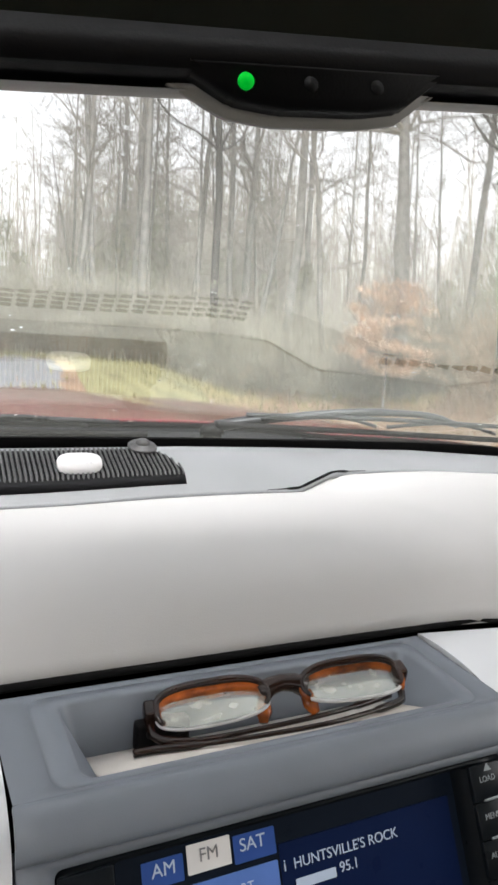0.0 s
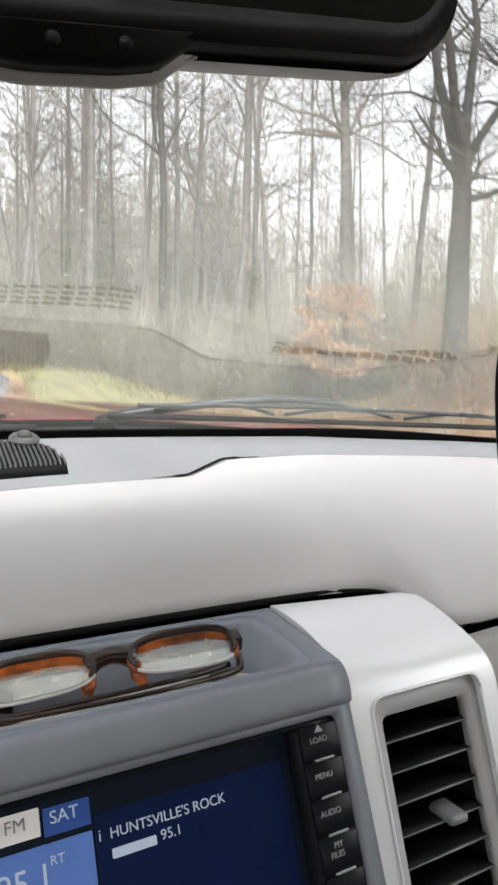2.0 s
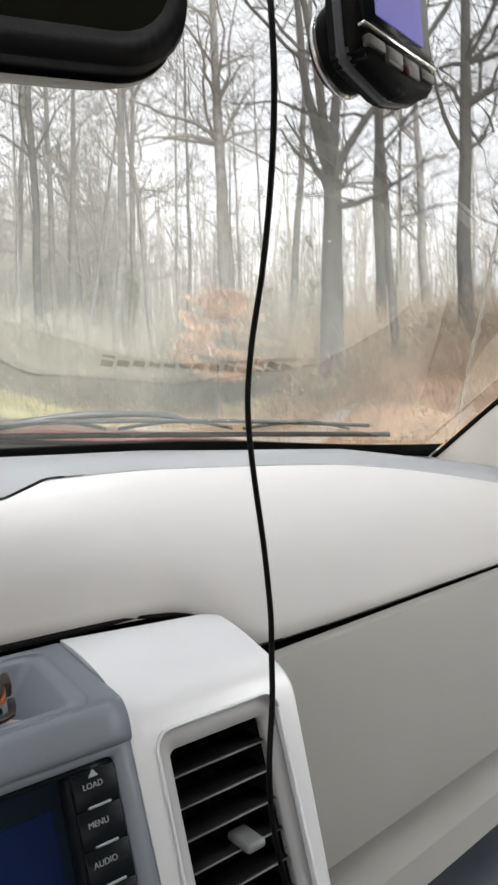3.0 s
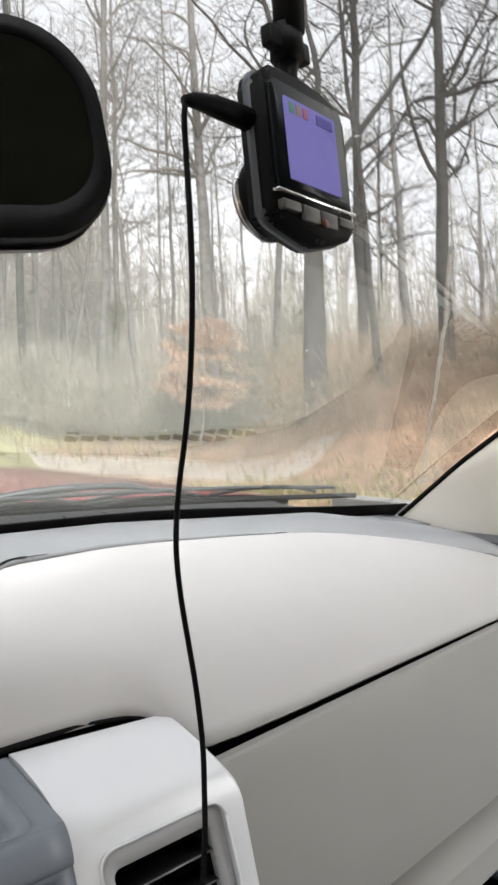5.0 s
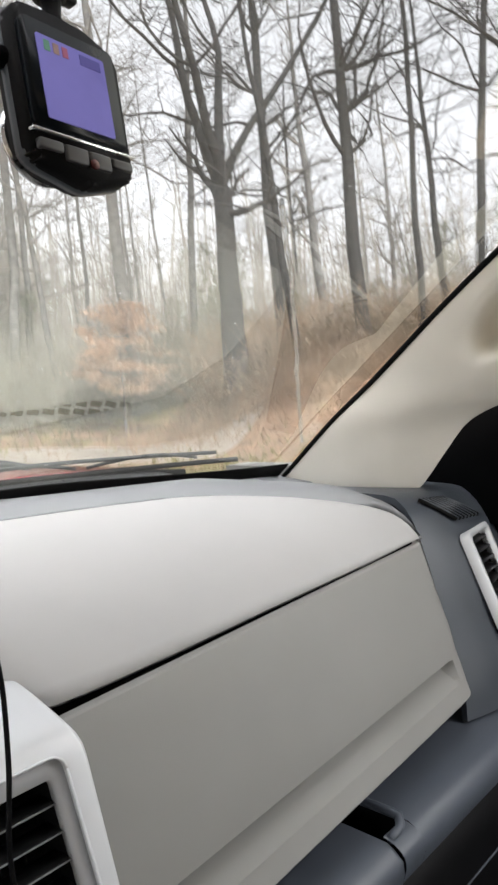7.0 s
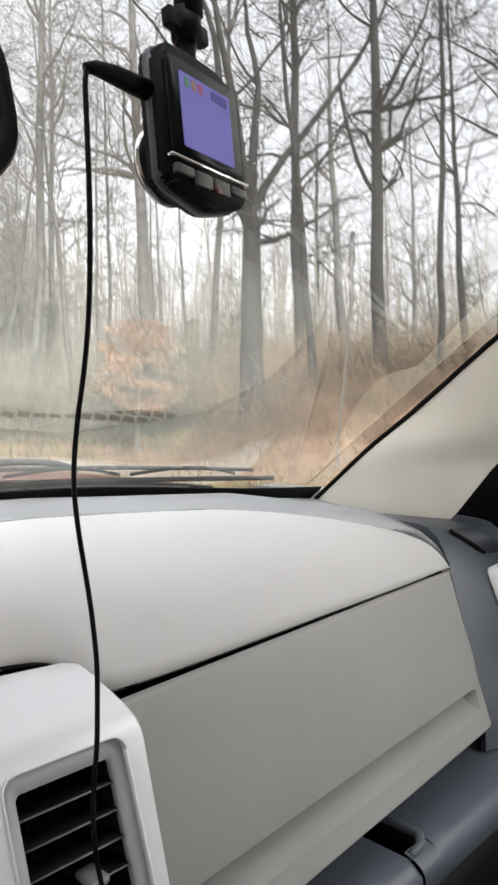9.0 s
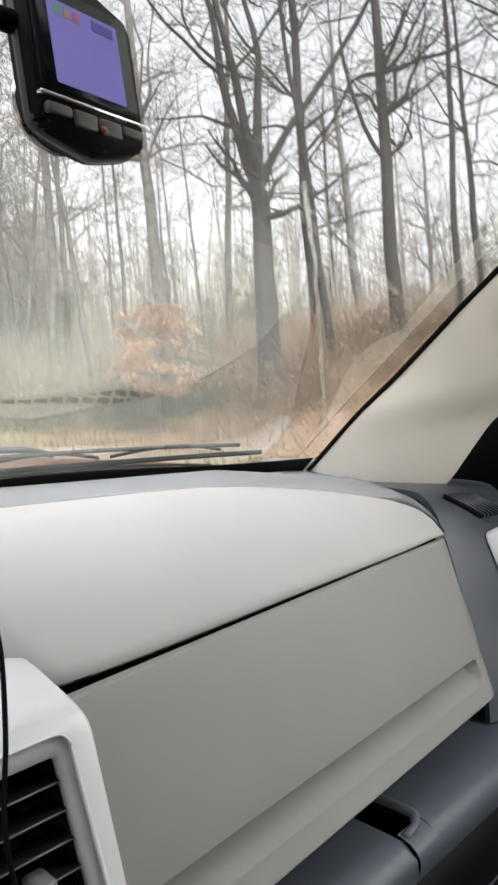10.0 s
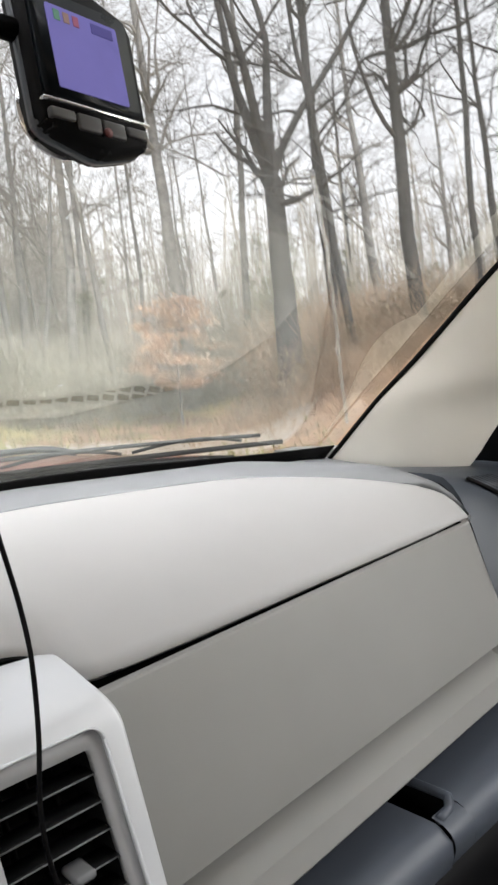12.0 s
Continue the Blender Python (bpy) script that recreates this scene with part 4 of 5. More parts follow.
part("arm_rest", box((0.80, -0.75, 1.10), (0.89, 0.10, 1.18), 0.02, 3), M_GRAPH, door)

# ---- rear-view mirror ----
mirror = thing("rear_view_mirror", "black rear-view mirror with a green indicator light", "mirror")
MM = Matrix.Translation((-0.025, 0.2135, 1.7645)) @ Matrix.Rotation(radians(-8), 4, "Z") @ Matrix.Rotation(radians(-7.2), 4, "Y") @ Matrix.Rotation(radians(-6), 4, "X")


def mirror_outline(grow):
    pts = []
    for x, z in rounded(-0.150 - grow, -0.0385 - grow, 0.141 + grow, 0.0385 + grow, 0.028 + grow, 8):
        pts.append((x, z + 0.004 * (1 - (x / 0.15) ** 2) * (1 if z > 0 else -0.6)))
    return pts


def scaled(pts, s, t):
    return [(x * s, z * t) for x, z in pts]


shell_rows = []
for y, s in ((-0.004, 1.0), (0.0, 1.012), (0.008, 1.0), (0.02, 0.94), (0.030, 0.80), (0.034, 0.4)):
    shell_rows.append([(x * s, y, z * s) for x, z in mirror_outline(0.004)])
part("mirror_shell", moved(grid(shell_rows, closed=True), MM), M_BLACK, mirror)
part("mirror_bezel", moved(frame_plate(mirror_outline(0.0042), [(x, z + (0.006 if z < 0 else -0.001)) for x, z in scaled(mirror_outline(-0.001), 0.992, 0.97)], -0.0042, 0.004), MM), M_BLACK, mirror)
part("mirror_glass", moved(prism(mirror_outline(0.0), -0.0036, 0.002), MM), M_MIRROR, mirror, "dark reflective mirror glass", smooth=False)
chin = [(-0.066, -0.0405), (0.032, -0.0405), (0.026, -0.0440), (0.014, -0.0520), (-0.002, -0.0540), (-0.032, -0.0540), (-0.048, -0.0515), (-0.060, -0.0440)]
chin_ob = part("switch_chin", moved(prism(chin, -0.0050, 0.006, 0.0015), MM), M_BLACK, mirror, "black switch housing below the glass")
back_rows = []
for y, s in ((0.0065, 1.0), (0.010, 1.0), (0.018, 0.95), (0.028, 0.84), (0.036, 0.5)):
    back_rows.append([(x * s, y, z * s - 0.0022) for x, z in mirror_outline(0.004)])
part("mirror_back", moved(grid(back_rows, closed=True), MM), M_MIRRORBACK, mirror, "pale grey back of the housing")
part("chin_back", moved(prism([(x * 1.03 + 0.0005, z - 0.0022) for x, z in chin], 0.0065, 0.0105, 0.001), MM), M_MIRRORBACK, mirror)
led = disc((-0.0445, -0.0056, -0.0480), (0, 1, 0), 0.0026, 0.003, 20, 0.0008)
part("indicator_light", moved(led, MM), M_LED, chin_ob, "lit green indicator")
for x in (-0.022, 0.002):
    part("switch_button", moved(disc((x, -0.0048, -0.0475), (0, 1, 0), 0.0026, 0.0008, 18, 0.0002), MM), M_BLACK, chin_ob)
foot = np.array(glass_point(0.0, 1.832, -0.010))
part("mirror_stem", tube([(-0.015, 0.232, 1.772), (-0.010, 0.226, 1.800), foot], [0.012, 0.010, 0.013], 12), M_BLACK, mirror)
part("mirror_foot", disc(tuple(foot + np.array([0, 0.002, 0.004])), (0, 0.55, 0.83), 0.020, 0.010, 20, 0.002), M_BLACK, mirror)

# ---- dash camera on its suction mount ----
dashcam = thing("dash_camera", "small black dash camera with a lit violet screen", "dash camera")
DC = Matrix.Translation((0.1970, 0.1475, 1.7765)) @ Matrix.Rotation(radians(8), 4, "Z") @ Matrix.Rotation(radians(-6), 4, "X")
body_out = [(0.0305, -0.026), (0.0315, 0.024), (0.0285, 0.0315), (0.012, 0.0375), (-0.006, 0.0385), (-0.025, 0.0370), (-0.0280, 0.031), (-0.0280, -0.0255), (-0.0260, -0.0285), (-0.0230, -0.0305), (0.0005, -0.0368), (0.0050, -0.0368), (0.0265, -0.0315), (0.0292, -0.0290)]
cam_body = part("camera_body", moved(prism(body_out, 0.0, 0.018, 0.0022), DC), M_BLACK, dashcam)
part("side_band", moved(prism(scaled(body_out, 1.012, 1.012), 0.008, 0.014, 0.001), DC), M_GRAPH, cam_body)
part("screen_bezel", moved(prism(rounded(-0.0265, -0.0175, 0.0265, 0.0300, 0.004), -0.0012, 0.003, 0.0005), DC), M_GLOSSBLACK, cam_body)
cs = part("screen", moved(prism(rounded(-0.0195, -0.0128, 0.0190, 0.0235, 0.0008), -0.0018, 0.001), DC), M_CAMSCREEN, cam_body, "lit violet-blue screen", smooth=False)
for x, w, c in ((-0.016, 0.003, (0.1, 0.3, 0.2)), (-0.011, 0.003, (0.35, 0.22, 0.2)), (-0.006, 0.003, (0.4, 0.1, 0.2)), (0.004, 0.012, (0.07, 0.06, 0.35))):
    part("screen_icon", moved(box((x, -0.0022, 0.0170), (x + w, -0.0016, 0.0215)), DC), glowing("screen_icon_colour", tuple(0.6 * k + 0.05 for k in c), 0.35), cs, smooth=False)
part("trim_line", moved(box((-0.0290, -0.0016, -0.0196), (0.0305, 0.002, -0.0180), 0.0005, 1), DC), M_CHROME, cam_body, "bright trim line")
for k in range(4):
    x = -0.0265 + 0.0138 * k
    z = -0.0325 + (0.0028 if k in (0, 3) else 0.0)
    part("button", moved(box((x, -0.0018, z + 0.003), (x + 0.0126, 0.002, -0.0222), 0.0010, 2), DC), M_CAMBUTTON, cam_body)
part("red_mark", moved(disc((0.0022, -0.0022, -0.0285), (0, 1, 0), 0.0022, 0.001, 12), DC), material("red_mark", (0.10, 0.014, 0.012), 0.5), cam_body)
part("lens_barrel", moved(disc((0.0, 0.027, -0.008), (0, 1, 0), 0.019, 0.014, 32, 0.002), DC), M_BLACK, cam_body)
part("lens_ring", moved(disc((0.0, 0.0300, -0.008), (0, 1, 0), 0.0202, 0.003, 32, 0.0008), DC), M_CHROME, cam_body, "bright ring round the lens")
part("ball_neck", moved(tube([(0.003, 0.010, 0.036), (0.004, 0.010, 0.044), (0.004, 0.010, 0.052)], [0.0065, 0.0036, 0.0052], 14), DC), M_BLACK, dashcam)
part("collar", moved(join(disc((0.004, 0.010, 0.060), (0, 0, 1), 0.0080, 0.018, 20, 0.002), box((-0.0110, 0.007, 0.0545), (0.0190, 0.0135, 0.0640), 0.0012)), DC), M_BLACK, dashcam)
part("mount_stem", tube([(0.1995, 0.163, 1.840), (0.1995, 0.163, 1.875), (0.199, 0.158, 1.905)], [0.0075, 0.007, 0.008], 14), M_BLACK, dashcam)
gp = Vector(glass_point(0.198, 1.915, -0.008))
part("suction_cup", disc(gp, (0, 0.55, 0.83), 0.027, 0.009, 32, 0.003), M_BLACK, dashcam)

cable = thing("power_cable", "thin black power cable hanging from the dash camera to the vent", "cable")
part("plug", tube([(0.171, 0.157, 1.7905), (0.150, 0.157, 1.7915), (0.138, 0.156, 1.7905), (0.133, 0.156, 1.789)], [0.0052, 0.0046, 0.0032, 0.0020], 10), M_BLACK, cable)
part("cord", tube(rail([(0.134, 0.156, 1.789), (0.1330, 0.156, 1.783), (0.1335, 0.156, 1.768), (0.1315, 0.152, 1.745), (0.1312, 0.151, 1.7255), (0.1330, 0.154, 1.7047), (0.1360, 0.160, 1.683), (0.1368, 0.165, 1.660), (0.1362, 0.170, 1.637), (0.1353, 0.172, 1.618), (0.1350, 0.172, 1.604), (0.1365, 0.1715, 1.586), (0.1400, 0.1715, 1.565), (0.1425, 0.171, 1.548), (0.1440, 0.170, 1.530), (0.1435, 0.168, 1.518), (0.1420, 0.166, 1.501), (0.1395, 0.163, 1.486), (0.1350, 0.160, 1.458), (0.1365, 0.158, 1.43), (0.146, 0.156, 1.39), (0.16, 0.150, 1.33), (0.165, 0.135, 1.2), (0.165, 0.142, 1.12)], 120), 0.00125, 8), M_BLACK, cable)

# ---- eyeglasses in the tray ----
glasses = thing("eyeglasses", "folded tortoiseshell eyeglasses lying in the dashboard tray", "eyeglasses")
ex = Vector((0.131, -0.022, 0.010)).normalized()
ey = Vector((0.15, 0.94, 0.33))
ey = (ey - ex * ey.dot(ex)).normalized()
ez = ex.cross(ey)
GM = Matrix.Translation((0.0060, 0.2795, 1.4722)) @ Matrix((ex, ey, ez)).transposed().to_4x4()


def rim_points(side, n=40):
    """The rim's outline: flatter on top, rounder below, swept up at the outer corner."""
    out = []
    for t in np.linspace(0, 2 * math.pi, n, endpoint=False):
        c, s = math.cos(t), math.sin(t)
        x = 0.0262 * math.copysign(abs(c) ** 0.85, c)
        y = 0.0092 * math.copysign(abs(s) ** 0.80, s) + (0.0030 if s > 0 else 0) * max(0, c)
        out.append((side * (0.0350 + x), y, -0.0025 * ((0.035 + x) / 0.06) ** 2))
    return out


for side in (-1, 1):
    pts = rim_points(side)
    n = len(pts)
    brow_line = [pts[k % n] for k in range(-3, n // 2 + 4)]
    low = [pts[k % n] for k in range(n // 2 + 1, n + 1)]
    swell = [math.sin(math.pi * k / (len(brow_line) - 1)) for k in range(len(brow_line))]
    wall = [[(x, y + 0.0006, z + 0.0010 + 0.0050 * w) for (x, y, z), w in zip(brow_line, swell)], [(x, y - 0.0004, z - 0.0010) for x, y, z in brow_line]]
    rim = part("rim", moved(grid(wall, thick=0.0018), GM), M_TORT, glasses, "amber tortoiseshell brow rim")
    part("rim_edge", moved(tube([(x, y + 0.0010, z + 0.0012 + 0.0052 * w) for (x, y, z), w in zip(brow_line, swell)], [0.0012 + 0.0010 * w for w in swell], 8), GM), M_TORTDARK, rim, "dark outer edge of the brow")
    # white tube: the bevel's highlight put in as colour along the lower edge
    part("lower_rim_highlight", moved(tube(low, 0.0009, 6), GM), M_WHITEPLASTIC, rim, "thin lower lens edge, white to paint its highlight")
    lens_bm = bmesh.new()
    f = lens_bm.faces.new([lens_bm.verts.new(p) for p in pts])
    lens_bm.normal_update()
    bmesh.ops.solidify(lens_bm, geom=[f], thickness=0.0015)
    lens = part("lens", moved(lens_bm, GM), M_LENS, glasses, "clear spectacle lens with a pale reflection painted in", smooth=False)
    thin_pane(lens, ez, M_CLEAR)
    lens.visible_shadow = False
    part("hinge_lug", moved(box((side * 0.0630 - 0.0034, 0.001, -0.007), (side * 0.0630 + 0.0034, 0.010, 0.0016), 0.0014), GM), M_TORTDARK, glasses)
    part("nose_pad", moved(tube([(side * 0.0105, 0.001, -0.001), (side * 0.0118, -0.004, -0.004), (side * 0.0130, -0.0085, -0.006)], [0.0030, 0.0040, 0.0020], 8), GM), M_TORT, glasses, "glowing amber nose pad")
part("bridge", moved(tube([(-0.0115, 0.003, 0), (-0.006, 0.0055, 0.0015), (0, 0.0062, 0.0022), (0.006, 0.0055, 0.0015), (0.0115, 0.003, 0)], [0.0052, 0.0044, 0.0040, 0.0044, 0.0052], 8), GM), M_TORTDARK, glasses, "dark saddle bridge")
part("temple", tube(rail([(0.0745, 0.2800, 1.4660), (0.073, 0.2755, 1.4630), (0.067, 0.2725, 1.4610), (0.024, 0.2615, 1.4645), (-0.0103, 0.2632, 1.4640), (-0.041, 0.2725, 1.4605), (-0.058, 0.2790, 1.4585), (-0.0680, 0.2800, 1.4580)], 40), [0.0020] * 8 + [0.0012] * 24 + [0.0018] * 8, 8), M_TORTDARK, glasses, "dark folded temple")
part("temple", tube(rail([(-0.0545, 0.2970, 1.4640), (-0.0560, 0.2860, 1.4600), (-0.0414, 0.2775, 1.4600), (-0.0058, 0.2700, 1.4635), (0.0328, 0.2725, 1.4630), (0.060, 0.2790, 1.4615), (0.070, 0.2815, 1.4610)], 40), [0.0020] * 8 + [0.0012] * 24 + [0.0018] * 8, 8), M_TORTDARK, glasses, "dark red-brown folded temple")

# ---- outside of the truck: hood, cowl, wipers ----
hood = thing("truck_hood", "wet red pickup hood beaded with rain", "hood")


def hood_z(x, y):
    f = (y - 1.0) / 1.3
    dome = 0.018 * (1 / (1 + (abs(x) / 0.42) ** 8))
    fall = 0.16 * max(0.0, abs(x) - 0.62) ** 1.6
    nose = 0.5 * max(0.0, f - 0.86) ** 1.6
    return 1.533 + 0.020 * f + dome - fall - nose


hood_rows = [[(x, y - 0.12 * x * x, hood_z(x, y)) for x in np.linspace(-0.92, 0.92, 60)] for y in np.linspace(1.02, 2.45, 44)]
part("hood_panel", grid(hood_rows, thick=0.012), M_HOOD, hood)
part("hood_lip", tube([(x, 1.018 - 0.12 * x * x, hood_z(x, 1.0) - 0.006) for x in np.linspace(-0.92, 0.92, 40)], 0.008, 6), M_GAP, hood)

cowl_rows = []
for x in np.linspace(-0.86, 0.86, 60):
    y0 = glass_y(x, 1.475) + 0.012
    y1 = 1.035 - 0.12 * x * x
    cowl_rows.append([(x, y0 + (y1 - y0) * v, 1.480 + (hood_z(x, 1.0) - 1.488) * v ** 0.7 - 0.006 * math.sin(math.pi * v)) for v in np.linspace(0, 1, 10)])
cowl = link_mesh("cowl_panel", grid(cowl_rows, thick=0.006), M_COWL)
tagged(cowl, "wet black plastic cowl panel below the wipers", "cowl panel")


def wiper(x0, x1, z0, z1, pivot_x, label):
    w = thing("wiper", label, "windshield wiper", "windshield wipers")
    blade = [glass_point(x, np.interp(x, [x0, x1], [z0, z1]), 0.012) for x in np.linspace(x0, x1, 30)]
    b = part("wiper_blade", tube(blade, 0.0036, 6), M_RUBBER, w, "black rubber blade")
    spine = [glass_point(x, np.interp(x, [x0, x1], [z0, z1]) + 0.004 + 0.006 * math.sin(math.pi * (x - x0) / (x1 - x0)), 0.020) for x in np.linspace(x0 + 0.03, x1 - 0.03, 30)]
    part("wiper_bridge", tube(spine, 0.0028, 6), M_WIPER, w)
    for c in (0.22, 0.5, 0.78):
        xm = x0 + (x1 - x0) * c
        yoke = [glass_point(x, np.interp(x, [x0, x1], [z0, z1]) + 0.001 + 0.009 * math.sin(math.pi * (x - xm + 0.07) / 0.14), 0.019) for x in np.linspace(xm - 0.07, xm + 0.07, 14)]
        part("wiper_yoke", tube(yoke, 0.0022, 5), M_WIPER, b)
    mid = x0 + (x1 - x0) * 0.52
    zm = np.interp(mid, [x0, x1], [z0, z1])
    zp = np.interp(pivot_x, [x0, x1], [z0, z1]) - 0.012
    arm = rail([glass_point(pivot_x, zp, 0.022), glass_point(pivot_x * 0.8 + mid * 0.2, zp + 0.006, 0.026), glass_point(pivot_x * 0.45 + mid * 0.55, zm + 0.012, 0.028), glass_point(pivot_x * 0.15 + mid * 0.85, zm + 0.013, 0.026), glass_point(mid, zm + 0.008, 0.020)], 30)
    part("wiper_arm", tube(arm, [0.0065] * 6 + [0.0048] * 14 + [0.0040] * 10, 7), M_WIPER, w, "black steel arm")
    part("pivot_cap", disc(glass_point(pivot_x, zp - 0.004, 0.020), (0, 0.3, 1), 0.013, 0.014, 18, 0.003), M_RUBBER, w)


wiper(-0.52, 0.075, 1.553, 1.550, -0.50, "wet black windshield wiper resting low on the driver's side")
wiper(0.14, 0.69, 1.563, 1.547, 0.15, "wet black windshield wiper resting low on the passenger's side")

# water on the glass: one trickle and scattered drops
trickle = []
for k, z in enumerate(np.linspace(1.568, 1.785, 60)):
    x = 0.709 - 1.242 * (z - 1.60) - 1.04 * (z - 1.60) ** 2 + 0.0022 * noise.noise((z * 60, 0, 0)) + 0.003 * noise.noise((z * 17, 3, 0))
    trickle.append(glass_point(x, z, 0.006))
streak = link_mesh("water_trickle", tube(trickle, [0.0019 + 0.0016 * abs(noise.noise((k * 0.7, 5, 0))) for k in range(60)], 6), M_WATER)
tagged(streak, "thin bright water trickle running down the glass", "water", kind="structure")
rng = random.Random(7)
drop_v, drop_f = [], []
for k in range(420):
    x = rng.uniform(-0.55, 0.62)
    z = rng.uniform(1.56, 1.86)
    if x > 0.05 and rng.random() < 0.72:
        continue
    r = rng.choice((0.0006, 0.0008, 0.001, 0.0014))
    c = Vector(glass_point(x, z, 0.0052))
    base = len(drop_v)
    ux, uz = Vector((1, -0.8 * x, 0)).normalized(), Vector((0, -0.83, 0.55))
    nn = Vector((0, 0.55, 0.83))
    sx = rng.uniform(0.8, 2.2)
    for j in range(8):
        a = 2 * math.pi * j / 8
        drop_v.append(c + ux * r * sx * math.cos(a) + uz * r * math.sin(a))
    drop_v.append(c + nn * r * 0.5)
    for j in range(8):
        drop_f.append((base + j, base + (j + 1) % 8, base + 8))
dm = bpy.data.meshes.new("rain_drops")
dm.from_pydata(drop_v, [], drop_f)
dm.materials.append(M_WATER)
dm.polygons.foreach_set("use_smooth", [True] * len(dm.polygons))
tagged(new("rain_drops", dm), "small rain drops beaded on the windshield", "rain drops", kind="stuff")

# ---- ground ----


def ground_z(x, y):
    """Level round the truck, a low bank beyond the track, then a wooded hillside."""
    d = math.hypot(x, y)
    az = math.degrees(math.atan2(x, y))
    side = 1 / (1 + math.exp(-(az - 45.0) / 2.5)) / (1 + math.exp((az - 84.0) / 4.0))
    near = 1 / (1 + math.exp((az - 20.0) / 2.2)) / (1 + math.exp(-(az + 50.0) / 5.0))
    bank = (2.0 + 0.5 * side) / (1 + math.exp(-(d - 24.0 + 6.3 * side + 7.5 * near) / (2.0 - 0.9 * side)))
    falls = 1 / (1 + math.exp(-(az - 53.0) / 3.0)) / (1 + math.exp((az - 120.0) / 6.0))
    hill = 0.12 * (1 - 0.75 * falls) * max(0.0, min(d, 150) - 30)
    rough = 0.10 * noise.noise((x * 0.35, y * 0.35, 0)) + 0.3 * noise.noise((x * 0.06, y * 0.06, 4))
    return bank + hill + rough * min(1, max(0.0, (d - 5) / 6))


def polar_ground():
    radii = np.concatenate([np.linspace(0, 6, 5), np.linspace(7, 45, 66), np.geomspace(48, 900, 20)])
    n = 180
    verts, faces = [], []
    for r in radii:
        for k in range(n):
            a = 2 * math.pi * k / n
            x, y = r * math.cos(a), r * math.sin(a)
            verts.append((x, y, ground_z(x, y)))
    for i in range(len(radii) - 1):
        for k in range(n):
            q = (k + 1) % n
            faces.append((i * n + k, i * n + q, (i + 1) * n + q, (i + 1) * n + k))
    me = bpy.data.meshes.new("ground")
    me.from_pydata(verts, [], faces)
    me.materials.append(M_GROUND)
    me.polygons.foreach_set("use_smooth", [True] * len(me.polygons))
    return tagged(new("ground", me), "brown leaf litter with patches of winter grass", "ground", kind="structure")


polar_ground()


def at(az, d):
    """A spot on the ground: degrees to the right of straight ahead, and metres."""
    return d * math.sin(radians(az)), d * math.cos(radians(az))


def ribbon(name, line, half, mat, label, lift=0.03):
    pts = rail([(x, y, 0) for x, y in line], 70)
    tang = np.gradient(pts, axis=0)
    tang /= np.linalg.norm(tang, axis=1)[:, None]
    rows = []
    for i, (p, t) in enumerate(zip(pts, tang)):
        row = []
        for s in np.linspace(-1, 1, 9):
            w = half * (1 + 0.10 * noise.noise((i * 0.35, s * 2, 9)))
            x, y = p[0] - t[1] * s * w, p[1] + t[0] * s * w
            row.append((x, y, ground_z(x, y) + lift - 0.05 * abs(s) ** 6))
        rows.append(row)
    ob = link_mesh(name, grid(rows), mat)
    return tagged(ob, label, "grass" if name == "grass_verge" else "road", kind="structure")


ribbon("road", [at(22, 20.5), at(28, 20.2), at(34, 19.6), at(40, 18.8), at(46, 17.6)], 1.9, M_GRAVEL, "pale wet gravel track through the wood")
ribbon("road", [at(-4, 7), at(1.5, 13), at(2.6, 18), at(3.2, 28), at(3.5, 45), at(3, 75)], 3.7, M_ASPHALT, "wet grey road shining under the sky")
ribbon("grass_verge", [at(24, 14.5), at(21, 17), at(17.5, 23), at(14.5, 31), at(11.5, 45), at(9.5, 60)], 2.1, M_VERGE, "yellow-green winter grass verge", 0.06)
ribbon("grass_verge", [at(15, 15.5), at(24, 15.0), at(33, 14.4), at(42, 13.2)], 1.5, M_VERGE, "yellow-green winter grass verge", 0.05)

# fallen leaves and grass tufts: too many to count


def scatter(name, label, category, mat, count, seed, shape, where, size):
    r = random.Random(seed)
    v, f = [], []
    for _ in range(count):
        az, d = where(r)
        x, y = at(az, d)
        z = ground_z(x, y) + 0.02
        s = size * r.uniform(0.6, 1.5)
        shape(r, v, f, Vector((x, y, z)), s)
    me = bpy.data.meshes.new(name)
    me.from_pydata(v, [], f)
    me.materials.append(mat)
    return tagged(new(name, me), label, category, kind="stuff")


def leaf_shape(r, v, f, c, s):
    b = len(v)
    a = r.uniform(0, 6.28)
    t = Vector((math.cos(a), math.sin(a), r.uniform(-0.3, 0.5)))
    w = Vector((-math.sin(a), math.cos(a), r.uniform(-0.4, 0.4)))
    v += [c - t * s, c + w * s * 0.5 + Vector((0, 0, s * 0.25)), c + t * s, c - w * s * 0.5 + Vector((0, 0, s * 0.25))]
    f.append((b, b + 1, b + 2, b + 3))


def tuft_shape(r, v, f, c, s):
    for _ in range(5):
        b = len(v)
        a = r.uniform(0, 6.28)
        lean = Vector((math.cos(a), math.sin(a), 0)) * s * r.uniform(0.2, 0.9)
        side = Vector((-math.sin(a), math.cos(a), 0)) * s * 0.07
        top = c + lean + Vector((0, 0, s * r.uniform(0.6, 1.2)))
        v += [c - side, c + side, top]
        f.append((b, b + 1, b + 2))


scatter("fallen_leaves", "brown fallen leaves lying over the ground", "leaves", M_LITTERLEAF, 15000, 3, leaf_shape, lambda r: (r.uniform(-15, 88), 8 + 26 * r.random() ** 1.4), 0.045)
scatter("bank_leaves", "rusty leaf litter heaped on the road bank", "leaves", M_LITTERLEAF, 12000, 33, leaf_shape, lambda r: (r.uniform(43, 82), 14.5 + 6 * r.random()), 0.032)
